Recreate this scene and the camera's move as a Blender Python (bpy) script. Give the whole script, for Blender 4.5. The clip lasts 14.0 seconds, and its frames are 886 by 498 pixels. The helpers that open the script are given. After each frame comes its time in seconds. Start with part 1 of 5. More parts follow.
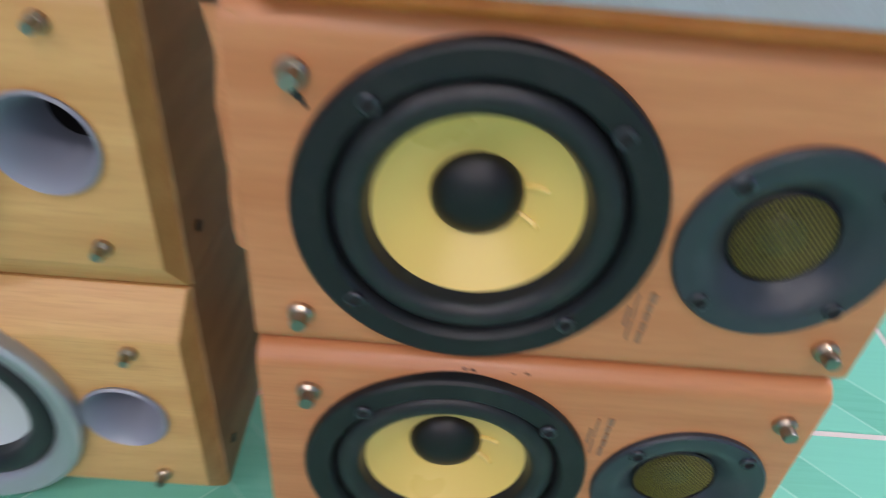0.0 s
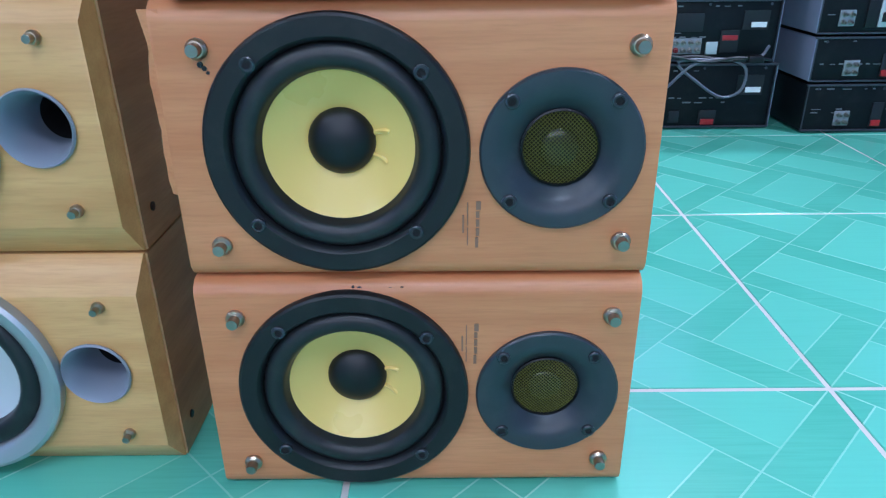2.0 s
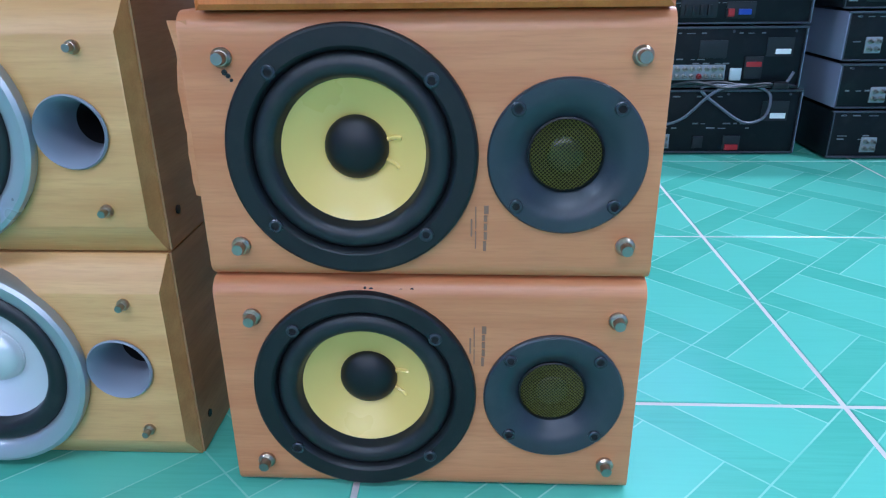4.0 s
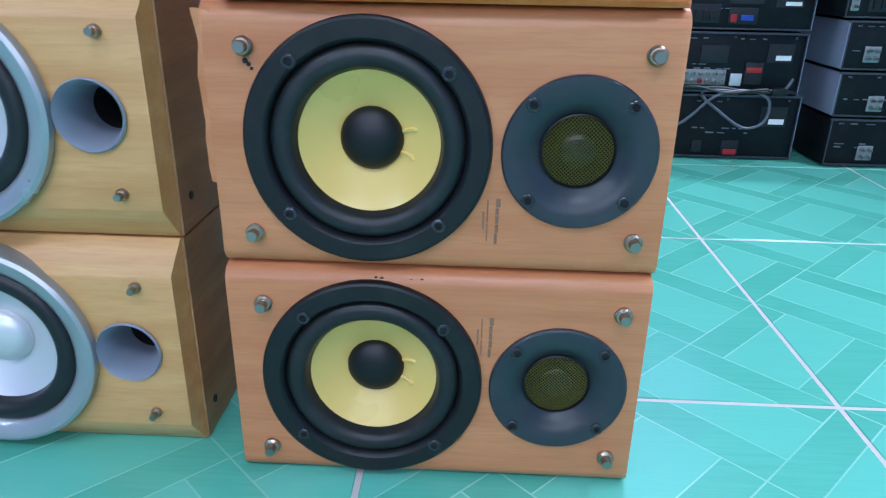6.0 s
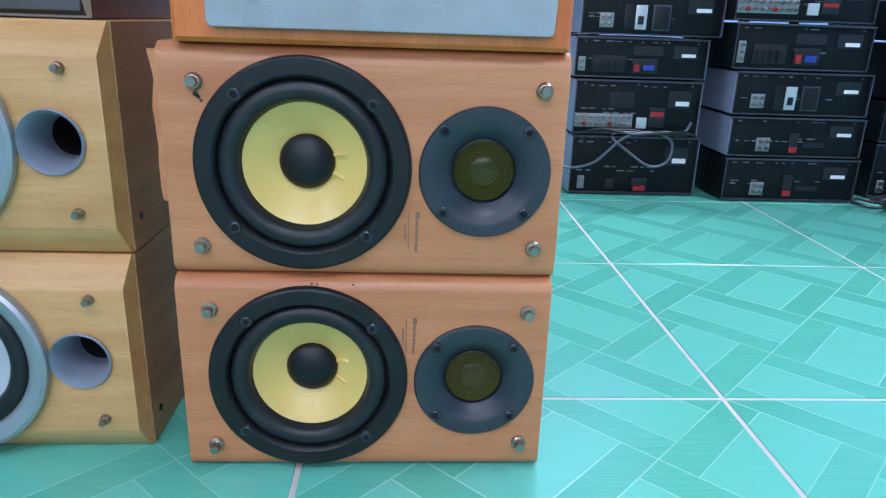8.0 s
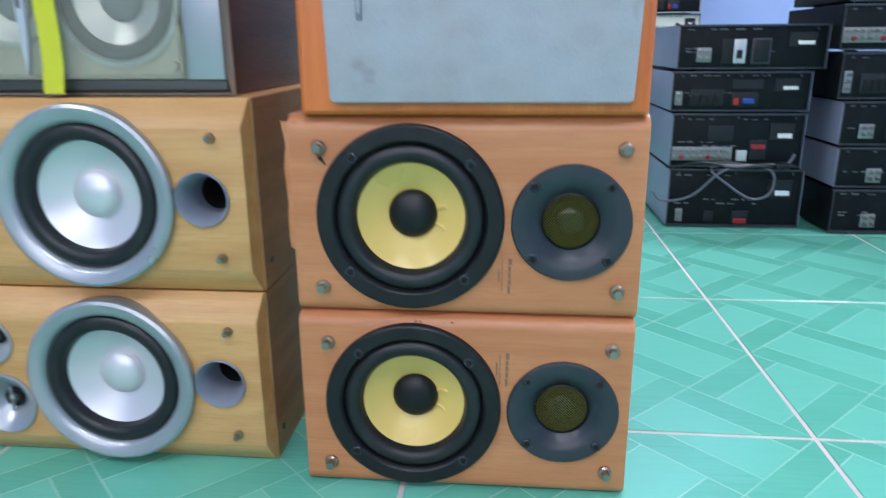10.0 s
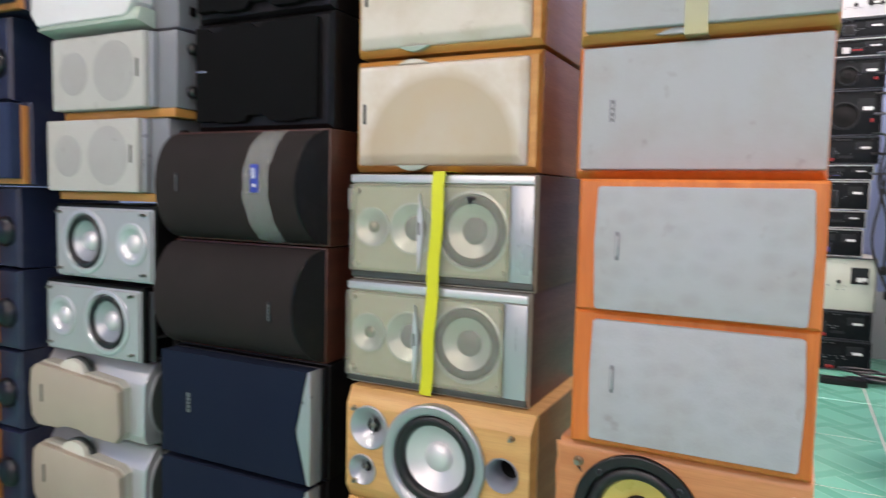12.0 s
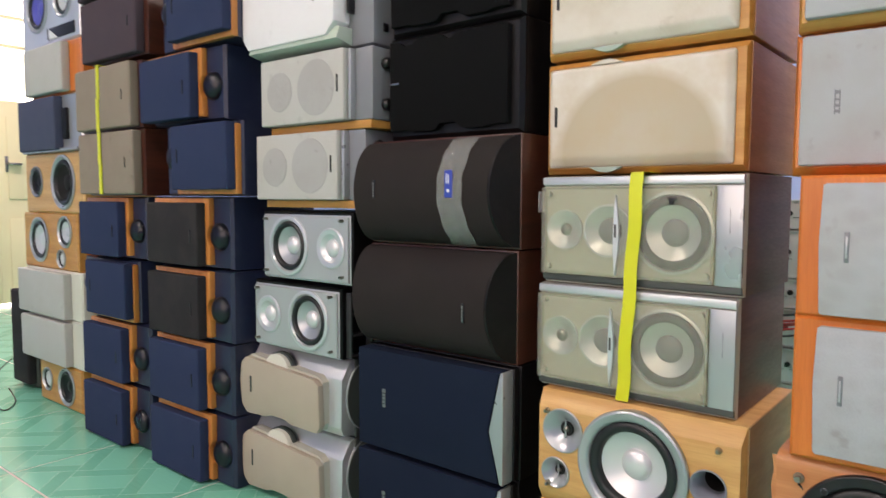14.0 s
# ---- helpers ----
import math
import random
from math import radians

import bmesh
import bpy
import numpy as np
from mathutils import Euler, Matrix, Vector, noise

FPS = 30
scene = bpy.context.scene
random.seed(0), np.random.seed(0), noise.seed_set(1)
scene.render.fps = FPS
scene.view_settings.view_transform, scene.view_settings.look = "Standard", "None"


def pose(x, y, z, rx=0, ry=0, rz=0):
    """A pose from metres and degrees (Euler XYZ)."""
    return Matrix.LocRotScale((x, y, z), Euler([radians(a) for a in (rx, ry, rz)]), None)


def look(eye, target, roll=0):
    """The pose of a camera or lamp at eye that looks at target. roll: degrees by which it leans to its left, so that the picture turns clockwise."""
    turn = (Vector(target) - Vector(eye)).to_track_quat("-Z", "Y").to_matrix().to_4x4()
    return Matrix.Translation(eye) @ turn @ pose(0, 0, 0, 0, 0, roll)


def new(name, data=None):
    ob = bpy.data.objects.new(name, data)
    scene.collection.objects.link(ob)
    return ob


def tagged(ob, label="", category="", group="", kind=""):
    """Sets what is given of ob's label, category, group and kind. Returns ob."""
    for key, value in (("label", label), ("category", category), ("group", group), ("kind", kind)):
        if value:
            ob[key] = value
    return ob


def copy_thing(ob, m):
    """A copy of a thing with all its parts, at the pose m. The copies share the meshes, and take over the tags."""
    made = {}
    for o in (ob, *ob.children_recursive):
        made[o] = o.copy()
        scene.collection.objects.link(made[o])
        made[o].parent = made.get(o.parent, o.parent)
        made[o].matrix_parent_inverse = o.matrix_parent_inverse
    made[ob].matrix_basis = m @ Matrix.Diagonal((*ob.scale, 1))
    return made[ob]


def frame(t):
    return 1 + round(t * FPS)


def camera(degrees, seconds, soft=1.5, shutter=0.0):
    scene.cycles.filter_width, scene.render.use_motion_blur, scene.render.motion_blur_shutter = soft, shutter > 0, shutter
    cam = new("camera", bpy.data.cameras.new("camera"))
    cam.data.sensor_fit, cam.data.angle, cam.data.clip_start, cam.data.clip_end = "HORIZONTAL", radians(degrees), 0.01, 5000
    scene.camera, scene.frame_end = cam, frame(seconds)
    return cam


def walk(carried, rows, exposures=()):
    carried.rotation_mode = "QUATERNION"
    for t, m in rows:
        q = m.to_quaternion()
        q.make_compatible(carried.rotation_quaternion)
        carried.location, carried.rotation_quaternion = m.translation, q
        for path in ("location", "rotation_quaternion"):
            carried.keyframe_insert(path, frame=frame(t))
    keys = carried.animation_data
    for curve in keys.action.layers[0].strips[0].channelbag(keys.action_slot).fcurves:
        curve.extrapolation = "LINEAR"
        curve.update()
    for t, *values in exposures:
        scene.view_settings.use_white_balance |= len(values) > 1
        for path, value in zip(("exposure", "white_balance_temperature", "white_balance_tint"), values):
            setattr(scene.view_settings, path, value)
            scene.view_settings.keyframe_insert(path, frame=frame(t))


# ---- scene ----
cam = camera(65.1, 14.0, soft=1.2, shutter=0.5)
PATH = [
    (0, (0.096, -0.283, 0.507), (0.144, 1.302, -0.712), 5.5),
    (0.2, (0.131, -0.325, 0.444), (0.218, 1.428, -0.516), 3.8),
    (0.3, (0.143, -0.346, 0.437), (0.218, 1.446, -0.447), 2.9),
    (0.5, (0.16, -0.394, 0.432), (0.218, 1.385, -0.481), 3.8),
    (0.6, (0.164, -0.409, 0.426), (0.238, 1.362, -0.499), 4.8),
    (1, (0.206, -0.439, 0.437), (0.27, 1.35, -0.456), 0.9),
    (1.5, (0.191, -0.464, 0.444), (0.243, 1.348, -0.402), 1.0),
    (2, (0.197, -0.474, 0.448), (0.188, 1.344, -0.384), -0.6),
    (2.5, (0.202, -0.487, 0.458), (0.153, 1.337, -0.361), -1.2),
    (3, (0.207, -0.504, 0.453), (0.119, 1.336, -0.324), -0.9),
    (3.2, (0.211, -0.503, 0.449), (0.117, 1.344, -0.314), -0.9),
    (5.5, (0.213, -0.494, 0.429), (0.14, 1.358, -0.323), 0.1),
    (6, (0.198, -0.509, 0.435), (0.129, 1.34, -0.324), 1.1),
    (6.5, (0.184, -0.543, 0.437), (0.156, 1.307, -0.324), 2.9),
    (7, (0.197, -0.577, 0.445), (0.344, 1.286, -0.269), 0.9),
    (7.2, (0.206, -0.595, 0.433), (0.384, 1.274, -0.257), 3.4),
    (9.3, (0.211, -0.606, 0.434), (0.164, 1.308, -0.144), -2.1),
    (9.5, (0.21, -0.612, 0.432), (0.141, 1.3, -0.151), -1.9),
    (10, (0.216, -0.664, 0.473), (0.037, 1.247, -0.089), -0.4),
    (10.5, (0.235, -0.766, 0.55), (-0.174, 1.124, 0.042), 0.5),
    (11, (0.27, -0.863, 0.648), (-0.299, 1.007, 0.229), 0.8),
    (11.5, (0.292, -0.926, 0.732), (-0.376, 0.941, 0.476), 0.9),
    (12, (0.308, -1.019, 0.776), (-0.593, 0.76, 0.626), 1.3),
    (12.5, (0.297, -1.062, 0.79), (-0.775, 0.622, 0.668), 1.1),
    (13, (0.271, -1.094, 0.798), (-0.976, 0.468, 0.706), 0.8),
    (13.5, (0.256, -1.099, 0.792), (-1.05, 0.413, 0.696), 0.8),
    (14, (0.246, -1.068, 0.774), (-1.013, 0.478, 0.629), 0.2),
]
EXPOSURES = [(0.0, -0.18, 7000, 33), (0.5, 0.22, 5800, 27), (1.0, 0.06, 5500, 24), (3.0, -0.07, 5150, 21), (7.0, 0.0, 5500, 24), (9.5, 0.0, 5900, 25), (10.5, 0.0, 6300, 26),
             (11.0, 0.0, 6600, 27), (11.5, 0.0, 7300, 31), (12.5, 0.0, 8000, 35), (14.0, 0.0, 8300, 35)]
walk(cam, [(t, look(eye, target, roll)) for t, eye, target, roll in PATH], EXPOSURES)

# ---------------------------------------------------------------- world and lamps
world = bpy.data.worlds.new("world")
scene.world = world
world.use_nodes = True
wn = world.node_tree
sky = wn.nodes.new("ShaderNodeTexSky")
sky.sky_type, sky.sun_disc = "NISHITA", False
sky.sun_elevation, sky.sun_rotation = radians(40), radians(270)
wn.links.new(sky.outputs[0], wn.nodes["Background"].inputs[0])
wn.nodes["Background"].inputs[1].default_value = 0.12


def ceiling_lamp(x, y, watts, turn=0.0, length=1.2, width=0.25):
    data = bpy.data.lights.new("tube_light", "AREA")
    data.shape, data.size, data.size_y = "RECTANGLE", length, width
    data.energy, data.color = watts, (0.93, 0.98, 1.0)
    ob = new("tube_light", data)
    ob.matrix_world = pose(x, y, 2.93, 0, 0, turn)


LAMPS = [(0.35, -2.0, 36, 0), (-2.1, -2.2, 39, 0), (2.1, 0.3, 56, 90), (-3.9, 0.2, 60, 90), (1.0, 2.1, 64, 0)]
for lx, ly, lw, lt in LAMPS:
    ceiling_lamp(lx, ly, lw, lt)
# daylight through the shop window behind the camera
shop = bpy.data.lights.new("shop_window_daylight", "AREA")
shop.shape, shop.size, shop.size_y, shop.energy, shop.color = "RECTANGLE", 3.2, 1.5, 48, (1.0, 0.99, 0.96)
new("shop_window_daylight", shop).matrix_world = look((-0.2, -3.42, 1.65), (-0.2, 0.0, 1.65))


# ---------------------------------------------------------------- materials
def srgb(r, g, b):
    return tuple((c / 255 / 12.92 if c / 255 <= 0.04045 else ((c / 255 + 0.055) / 1.055) ** 2.4) for c in (r, g, b))


class Nodes:
    """A small wrapper that builds one node material."""

    def __init__(self, name, rough=0.5, metal=0.0):
        self.m = bpy.data.materials.new(name)
        self.m.use_nodes = True
        self.t = self.m.node_tree
        self.b = self.t.nodes["Principled BSDF"]
        self.b.inputs["Roughness"].default_value, self.b.inputs["Metallic"].default_value = rough, metal

    def n(self, kind, **inputs):
        node = self.t.nodes.new(kind)
        for key, value in inputs.items():
            self.put(node.inputs[key.replace("_", " ")], value)
        return node

    def put(self, socket, value):
        if isinstance(value, bpy.types.NodeSocket):
            self.t.links.new(value, socket)
        else:
            socket.default_value = value

    def math(self, op, a, b=0.0, c=0.0):
        node = self.t.nodes.new("ShaderNodeMath")
        node.operation = op
        for socket, value in zip(node.inputs, (a, b, c)):
            self.put(socket, value)
        return node.outputs[0]

    def mix(self, fac, a, b):
        node = self.t.nodes.new("ShaderNodeMix")
        node.data_type = "RGBA"
        self.put(node.inputs[0], fac)
        self.put(node.inputs[6], (*a, 1) if isinstance(a, tuple) else a)
        self.put(node.inputs[7], (*b, 1) if isinstance(b, tuple) else b)
        return node.outputs[2]

    def coords(self, scale=(1, 1, 1), shift=True):
        tc = self.t.nodes.new("ShaderNodeTexCoord")
        mp = self.n("ShaderNodeMapping", Scale=scale)
        if shift:
            info = self.t.nodes.new("ShaderNodeObjectInfo")
            add = self.t.nodes.new("ShaderNodeVectorMath")
            add.operation = "ADD"
            big = self.math("MULTIPLY", info.outputs["Random"], 37.0)
            self.put(add.inputs[0], tc.outputs["Object"])
            self.put(add.inputs[1], big)
            self.put(mp.inputs["Vector"], add.outputs[0])
        else:
            self.put(mp.inputs["Vector"], tc.outputs["Object"])
        return mp.outputs[0]

    def noise(self, vector, scale, detail=4.0, rough=0.55):
        return self.n("ShaderNodeTexNoise", Vector=vector, Scale=scale, Detail=detail, Roughness=rough).outputs[0]

    def ramp(self, fac, lo, hi):
        node = self.t.nodes.new("ShaderNodeMapRange")
        for socket, value in zip(node.inputs, (fac, lo, hi, 0.0, 1.0)):
            self.put(socket, value)
        return node.outputs[0]

    def bump(self, height, strength=0.2, distance=0.001):
        self.put(self.b.inputs["Normal"], self.n("ShaderNodeBump", Height=height, Strength=strength, Distance=distance).outputs[0])

    def colour(self, value):
        self.put(self.b.inputs["Base Color"], (*value, 1) if isinstance(value, tuple) else value)
        return self


def wood(name, light, dark, rough=0.42, along="x", stain=0.25):
    k = Nodes(name, rough)
    scale = {"x": (1.2, 16, 16), "y": (16, 1.2, 16), "z": (16, 16, 1.2)}[along]
    v = k.coords(scale)
    wide = k.ramp(k.noise(v, 3.0, 5), 0.3, 0.72)
    fine = k.noise(k.coords(tuple(s * 5 for s in scale)), 6.0, 3)
    c = k.mix(wide, dark, light)
    c = k.mix(k.math("MULTIPLY", k.ramp(fine, 0.45, 0.7), 0.3), c, tuple(d * 0.8 for d in dark))
    blot = k.ramp(k.noise(k.coords(), 9.0, 3), 0.58, 0.75)
    c = k.mix(k.math("MULTIPLY", blot, stain), c, tuple(d * 0.62 for d in dark))
    k.colour(c)
    k.put(k.b.inputs["Roughness"], k.math("ADD", k.math("MULTIPLY", fine, 0.2), rough - 0.1))
    k.bump(fine, 0.12, 0.0006)
    return k.m


def plain(name, colour, rough=0.5, metal=0.0, grain=0.12, scale=60.0, bump=0.08, dust=0.0, spec=0.5):
    k = Nodes(name, rough, metal)
    k.b.inputs["Specular IOR Level"].default_value = spec
    v = k.coords()
    fine, wide = k.noise(v, scale * 8, 2), k.noise(v, scale / 8, 4)
    c = k.mix(k.math("MULTIPLY", k.ramp(wide, 0.35, 0.7), grain), colour, tuple(x * 0.55 for x in colour))
    if dust:
        c = k.mix(k.math("MULTIPLY", k.ramp(k.noise(v, 26.0, 6, 0.7), 0.5, 0.75), dust), c, (0.42, 0.40, 0.36))
    k.colour(c)
    k.put(k.b.inputs["Roughness"], k.math("ADD", k.math("MULTIPLY", wide, 0.16), max(rough - 0.08, 0.02)))
    k.bump(fine, bump, 0.0004)
    return k.m


def cloth(name, colour, soil, amount=0.4, rough=0.9, weave=900.0, comb=0.0):
    """Stretched grille cloth: a fine weave, soft blotches and a few small stains."""
    k = Nodes(name, rough)
    v = k.coords()
    fine = k.noise(v, weave, 1)
    blot = k.ramp(k.noise(v, 11.0, 5, 0.6), 0.42, 0.78)
    spot = k.ramp(k.noise(v, 34.0, 2), 0.66, 0.76)
    c = k.mix(k.math("MULTIPLY", blot, amount), colour, soil)
    c = k.mix(k.math("MULTIPLY", spot, amount * 0.8), c, tuple(s * 0.6 for s in soil))
    c = k.mix(k.math("MULTIPLY", k.ramp(fine, 0.4, 0.7), 0.22), c, tuple(x * 0.5 for x in colour))
    if comb:
        cells = k.n("ShaderNodeTexVoronoi", Vector=k.coords((1, 0.2, 1.5)), Scale=26.0, Randomness=0.7)
        c = k.mix(k.math("MULTIPLY", k.ramp(cells.outputs["Distance"], 0.25, 0.6), comb), c, tuple(min(1.0, x * 1.25) for x in colour))
    k.colour(c)
    k.b.inputs["Specular IOR Level"].default_value = 0.12
    k.bump(fine, 0.35, 0.0005)
    return k.m


RED_WOOD = wood("cherry_veneer", srgb(206, 140, 94), srgb(186, 116, 72), 0.36, stain=0.12)
PALE_WOOD = wood("maple_veneer", srgb(216, 170, 110), srgb(194, 143, 85), 0.4, stain=0.15)
PALE_SIDE = wood("brown_vinyl_side", srgb(176, 138, 94), srgb(144, 108, 72), 0.45, "y")
TEAK_SIDE = wood("teak_vinyl_side", srgb(168, 118, 76), srgb(142, 92, 54), 0.42, "y")
ORANGE_WOOD = wood("orange_veneer", srgb(222, 126, 58), srgb(200, 102, 40), 0.34, "z", 0.06)
HONEY_WOOD = wood("honey_veneer", srgb(206, 150, 82), srgb(178, 118, 56), 0.4)
BROWN_WOOD = wood("walnut_vinyl", srgb(104, 76, 66), srgb(78, 56, 50), 0.45, "y")
DARK_RED_WOOD = wood("mahogany_vinyl", srgb(80, 40, 28), srgb(54, 27, 20), 0.35, "y")
BLACK_FRAME = plain("black_frame_plastic", srgb(20, 23, 26), 0.42, dust=0.03, spec=0.35)
RUBBER = plain("black_rubber", srgb(27, 30, 33), 0.38, dust=0.04, spec=0.4)
GREY_PLATE = plain("slate_grey_plastic", srgb(44, 51, 58), 0.36, dust=0.04, spec=0.45)
SOFT_BLACK = plain("soft_black", srgb(13, 14, 18), 0.42, spec=0.4)
GLOSS_BLACK = plain("gloss_black", srgb(14, 15, 18), 0.12, spec=0.6)
# near-black that puts the shade of deep recesses into the colour
RECESS_SHADE = plain("recess_shade_black", (0.004, 0.004, 0.005), 0.9)
KEVLAR = plain("yellow_cone", srgb(224, 192, 104), 0.28, 0.0, 0.06, 80, 0.1)
KEVLAR.node_tree.nodes["Principled BSDF"].inputs["Sheen Weight"].default_value = 0.2
STEEL = plain("bright_steel", (0.28, 0.27, 0.24), 0.3, 1.0)
BRASS = plain("dull_collar", (0.42, 0.34, 0.26), 0.3, 1.0)
SCREW = plain("black_screw", srgb(26, 27, 30), 0.28, 0.2)
SILVER = plain("silver_plastic", srgb(168, 173, 177), 0.3, 0.55, 0.05)
SILVER_CONE = plain("silver_cone", srgb(212, 213, 215), 0.33, 0.4, 0.05)
PORT_GREY = plain("grey_port", srgb(140, 146, 158), 0.36, 0.1, 0.08)
PALE_SILVER = plain("pale_silver", srgb(202, 206, 209), 0.32, 0.55, 0.05, dust=0.05)
BEIGE_GREY = plain("beige_grey_plastic", srgb(182, 182, 170), 0.45, 0, 0.08)
GREY_CLOTH = cloth("grey_grille_cloth", srgb(168, 173, 177), srgb(150, 134, 118), 0.34)
COMB_CLOTH = cloth("honeycomb_grey_cloth", srgb(164, 169, 174), srgb(152, 134, 116), 0.34, comb=0.2)
LIGHT_GREY_CLOTH = cloth("light_grey_cloth", srgb(178, 179, 176), srgb(164, 160, 150), 0.3)
TAUPE_CLOTH = cloth("taupe_cloth", srgb(140, 128, 116), srgb(110, 98, 86), 0.3)
NAVY_CLOTH = cloth("navy_cloth", srgb(42, 54, 82), srgb(58, 66, 88), 0.25)
DEEP_NAVY_CLOTH = cloth("deep_navy_cloth", srgb(20, 31, 49), srgb(30, 40, 56), 0.3)
CHARCOAL_CLOTH = cloth("charcoal_cloth", srgb(44, 43, 46), srgb(72, 68, 66), 0.35)
BROWN_BLACK_CLOTH = cloth("brown_black_cloth", srgb(42, 38, 38), srgb(54, 49, 48), 0.3)
BLACK_CLOTH = cloth("black_cloth", srgb(10, 11, 13), srgb(18, 18, 20), 0.3)
CREAM_CLOTH = cloth("cream_cloth", srgb(211, 205, 195), srgb(178, 158, 132), 0.5)
WHITE_CLOTH = cloth("white_cloth", srgb(220, 220, 224), srgb(206, 205, 204), 0.2)
NAVY_BODY = plain("navy_vinyl", srgb(30, 38, 62), 0.34, 0, 0.2, dust=0.03)
BLACK_BODY = plain("black_vinyl", srgb(10, 10, 12), 0.36, 0, 0.2, dust=0.015, spec=0.25)
GREY_SIDE = plain("grey_side_plastic", srgb(118, 122, 128), 0.4, 0.1, 0.1, dust=0.06)
DARK_GREY_SIDE = plain("dark_grey_side", srgb(60, 67, 66), 0.45, 0, 0.15)
BEIGE = plain("beige_plastic", srgb(170, 158, 142), 0.5, 0, 0.14, dust=0.1)
WHITE_PLASTIC = plain("white_plastic", srgb(222, 224, 222), 0.4, 0, 0.06)
GREEN_GREY = plain("grey_green_edge", srgb(160, 178, 167), 0.4)
LOGO = plain("chrome_badge", (0.62, 0.62, 0.62), 0.25, 1.0)
BADGE_GREY = plain("dull_silver_badge", srgb(128, 130, 130), 0.35, 0.6)
DARK_PRINT = plain("grey_print", srgb(134, 100, 80), 0.5)
YELLOW_STRAP = plain("yellow_strap", srgb(206, 208, 40), 0.35, 0, 0.12, 120)
AMBER_WOOD = wood("amber_veneer", srgb(208, 138, 74), srgb(180, 106, 50), 0.36, "z", 0.06)
PLUM_CLOTH = cloth("plum_cloth", srgb(72, 62, 70), srgb(88, 76, 80), 0.3)
RIM_SCREW = plain("dark_screw_rim", srgb(54, 58, 64), 0.28, 0.4)
AMP_BLACK = plain("black_sheet_metal", srgb(13, 18, 23), 0.45, 0.0, 0.2, dust=0.015, spec=0.2)
AMP_LIP = plain("grey_steel_lip", srgb(68, 72, 80), 0.4, 0.4)
AMP_SIDE = plain("lavender_grey_panel", srgb(136, 138, 162), 0.4, 0.1)
AMP_SILVER = plain("silver_sheet_metal", srgb(200, 202, 204), 0.35, 0.4)
CREAM_METAL = plain("cream_sheet_metal", srgb(206, 206, 194), 0.45)
LABEL_WHITE = plain("white_label", srgb(232, 232, 232), 0.5)
PRINT_GREY = plain("panel_print", srgb(32, 36, 40), 0.5, spec=0.3)
PALE_PRINT = plain("pale_panel_print", srgb(112, 118, 122), 0.5, spec=0.3)
RED_PLASTIC = plain("red_plastic", srgb(160, 32, 36), 0.35)
BLUE_PLASTIC = plain("blue_plastic", srgb(40, 66, 160), 0.35)
GREEN_PLASTIC = plain("green_plastic", srgb(110, 190, 60), 0.4)
CABLE = plain("black_cable", srgb(34, 34, 40), 0.45)
GREY_CABLE = plain("grey_cable", srgb(98, 100, 112), 0.4)
RED_CABLE = plain("red_cable", srgb(170, 40, 40), 0.4)
# navy cloth with the glare of the glazed door mixed into its colour
GLARE_NAVY_CLOTH = cloth("navy_cloth_with_glare", srgb(70, 77, 98), srgb(90, 94, 108), 0.3)
WALL_BLUE = plain("blue_wall_paint", srgb(160, 178, 222), 0.6, 0, 0.06, 20)
WALL_WHITE = plain("white_wall_paint", srgb(206, 210, 216), 0.5, 0, 0.06, 20)
CEILING_WHITE = plain("ceiling_paint", srgb(228, 228, 224), 0.8, 0, 0.05, 20)
DOOR_CREAM = plain("cream_door_paint", srgb(226, 214, 176), 0.42, 0, 0.08, 20)
GROUT = plain("white_grout", srgb(200, 192, 188), 0.7, 0, 0.3, 30)


def stained_cream():
    """Cream cloth with one broad brown tide mark on it."""
    k = Nodes("stained_cream_cloth", 0.9)
    v = k.coords((1, 1, 1), False)
    sep = k.n("ShaderNodeSeparateXYZ", Vector=v)
    wob = k.math("MULTIPLY", k.math("SUBTRACT", k.noise(v, 14.0, 4), 0.5), 0.03)
    dx = k.math("DIVIDE", k.math("SUBTRACT", sep.outputs[0], 0.0), 0.155)
    dz = k.math("DIVIDE", k.math("SUBTRACT", sep.outputs[2], 0.03), 0.15)
    r = k.math("ADD", k.math("SQRT", k.math("ADD", k.math("MULTIPLY", dx, dx), k.math("MULTIPLY", dz, dz))), wob)
    inside = k.math("SUBTRACT", 1.0, k.ramp(r, 0.88, 1.02))
    rim = k.math("MULTIPLY", inside, k.math("ADD", k.math("MULTIPLY", k.ramp(r, 0.2, 1.0), 0.2), 0.5))
    fine = k.noise(v, 900.0, 1)
    c = k.mix(rim, srgb(210, 204, 195), srgb(164, 144, 112))
    c = k.mix(k.math("MULTIPLY", k.ramp(k.noise(v, 16.0, 5), 0.42, 0.72), 0.5), c, srgb(184, 162, 132))
    k.colour(c)
    k.bump(fine, 0.35, 0.0005)
    return k.m


STAINED_CREAM = stained_cream()


def hazy(name, colour, clear, crumple=0.0):
    k = Nodes(name, 0.3)
    if crumple:
        k.bump(k.noise(k.coords((3, 1, 1), False), 70.0, 3), crumple, 0.006)
    k.colour(colour)
    see = k.t.nodes.new("ShaderNodeBsdfTransparent")
    see.inputs[0].default_value = (0.95, 0.95, 0.9, 1)
    mixer = k.t.nodes.new("ShaderNodeMixShader")
    mixer.inputs[0].default_value = 1 - clear
    k.t.links.new(see.outputs[0], mixer.inputs[1])
    k.t.links.new(k.b.outputs[0], mixer.inputs[2])
    k.t.links.new(mixer.outputs[0], k.t.nodes["Material Output"].inputs[0])
    return k.m


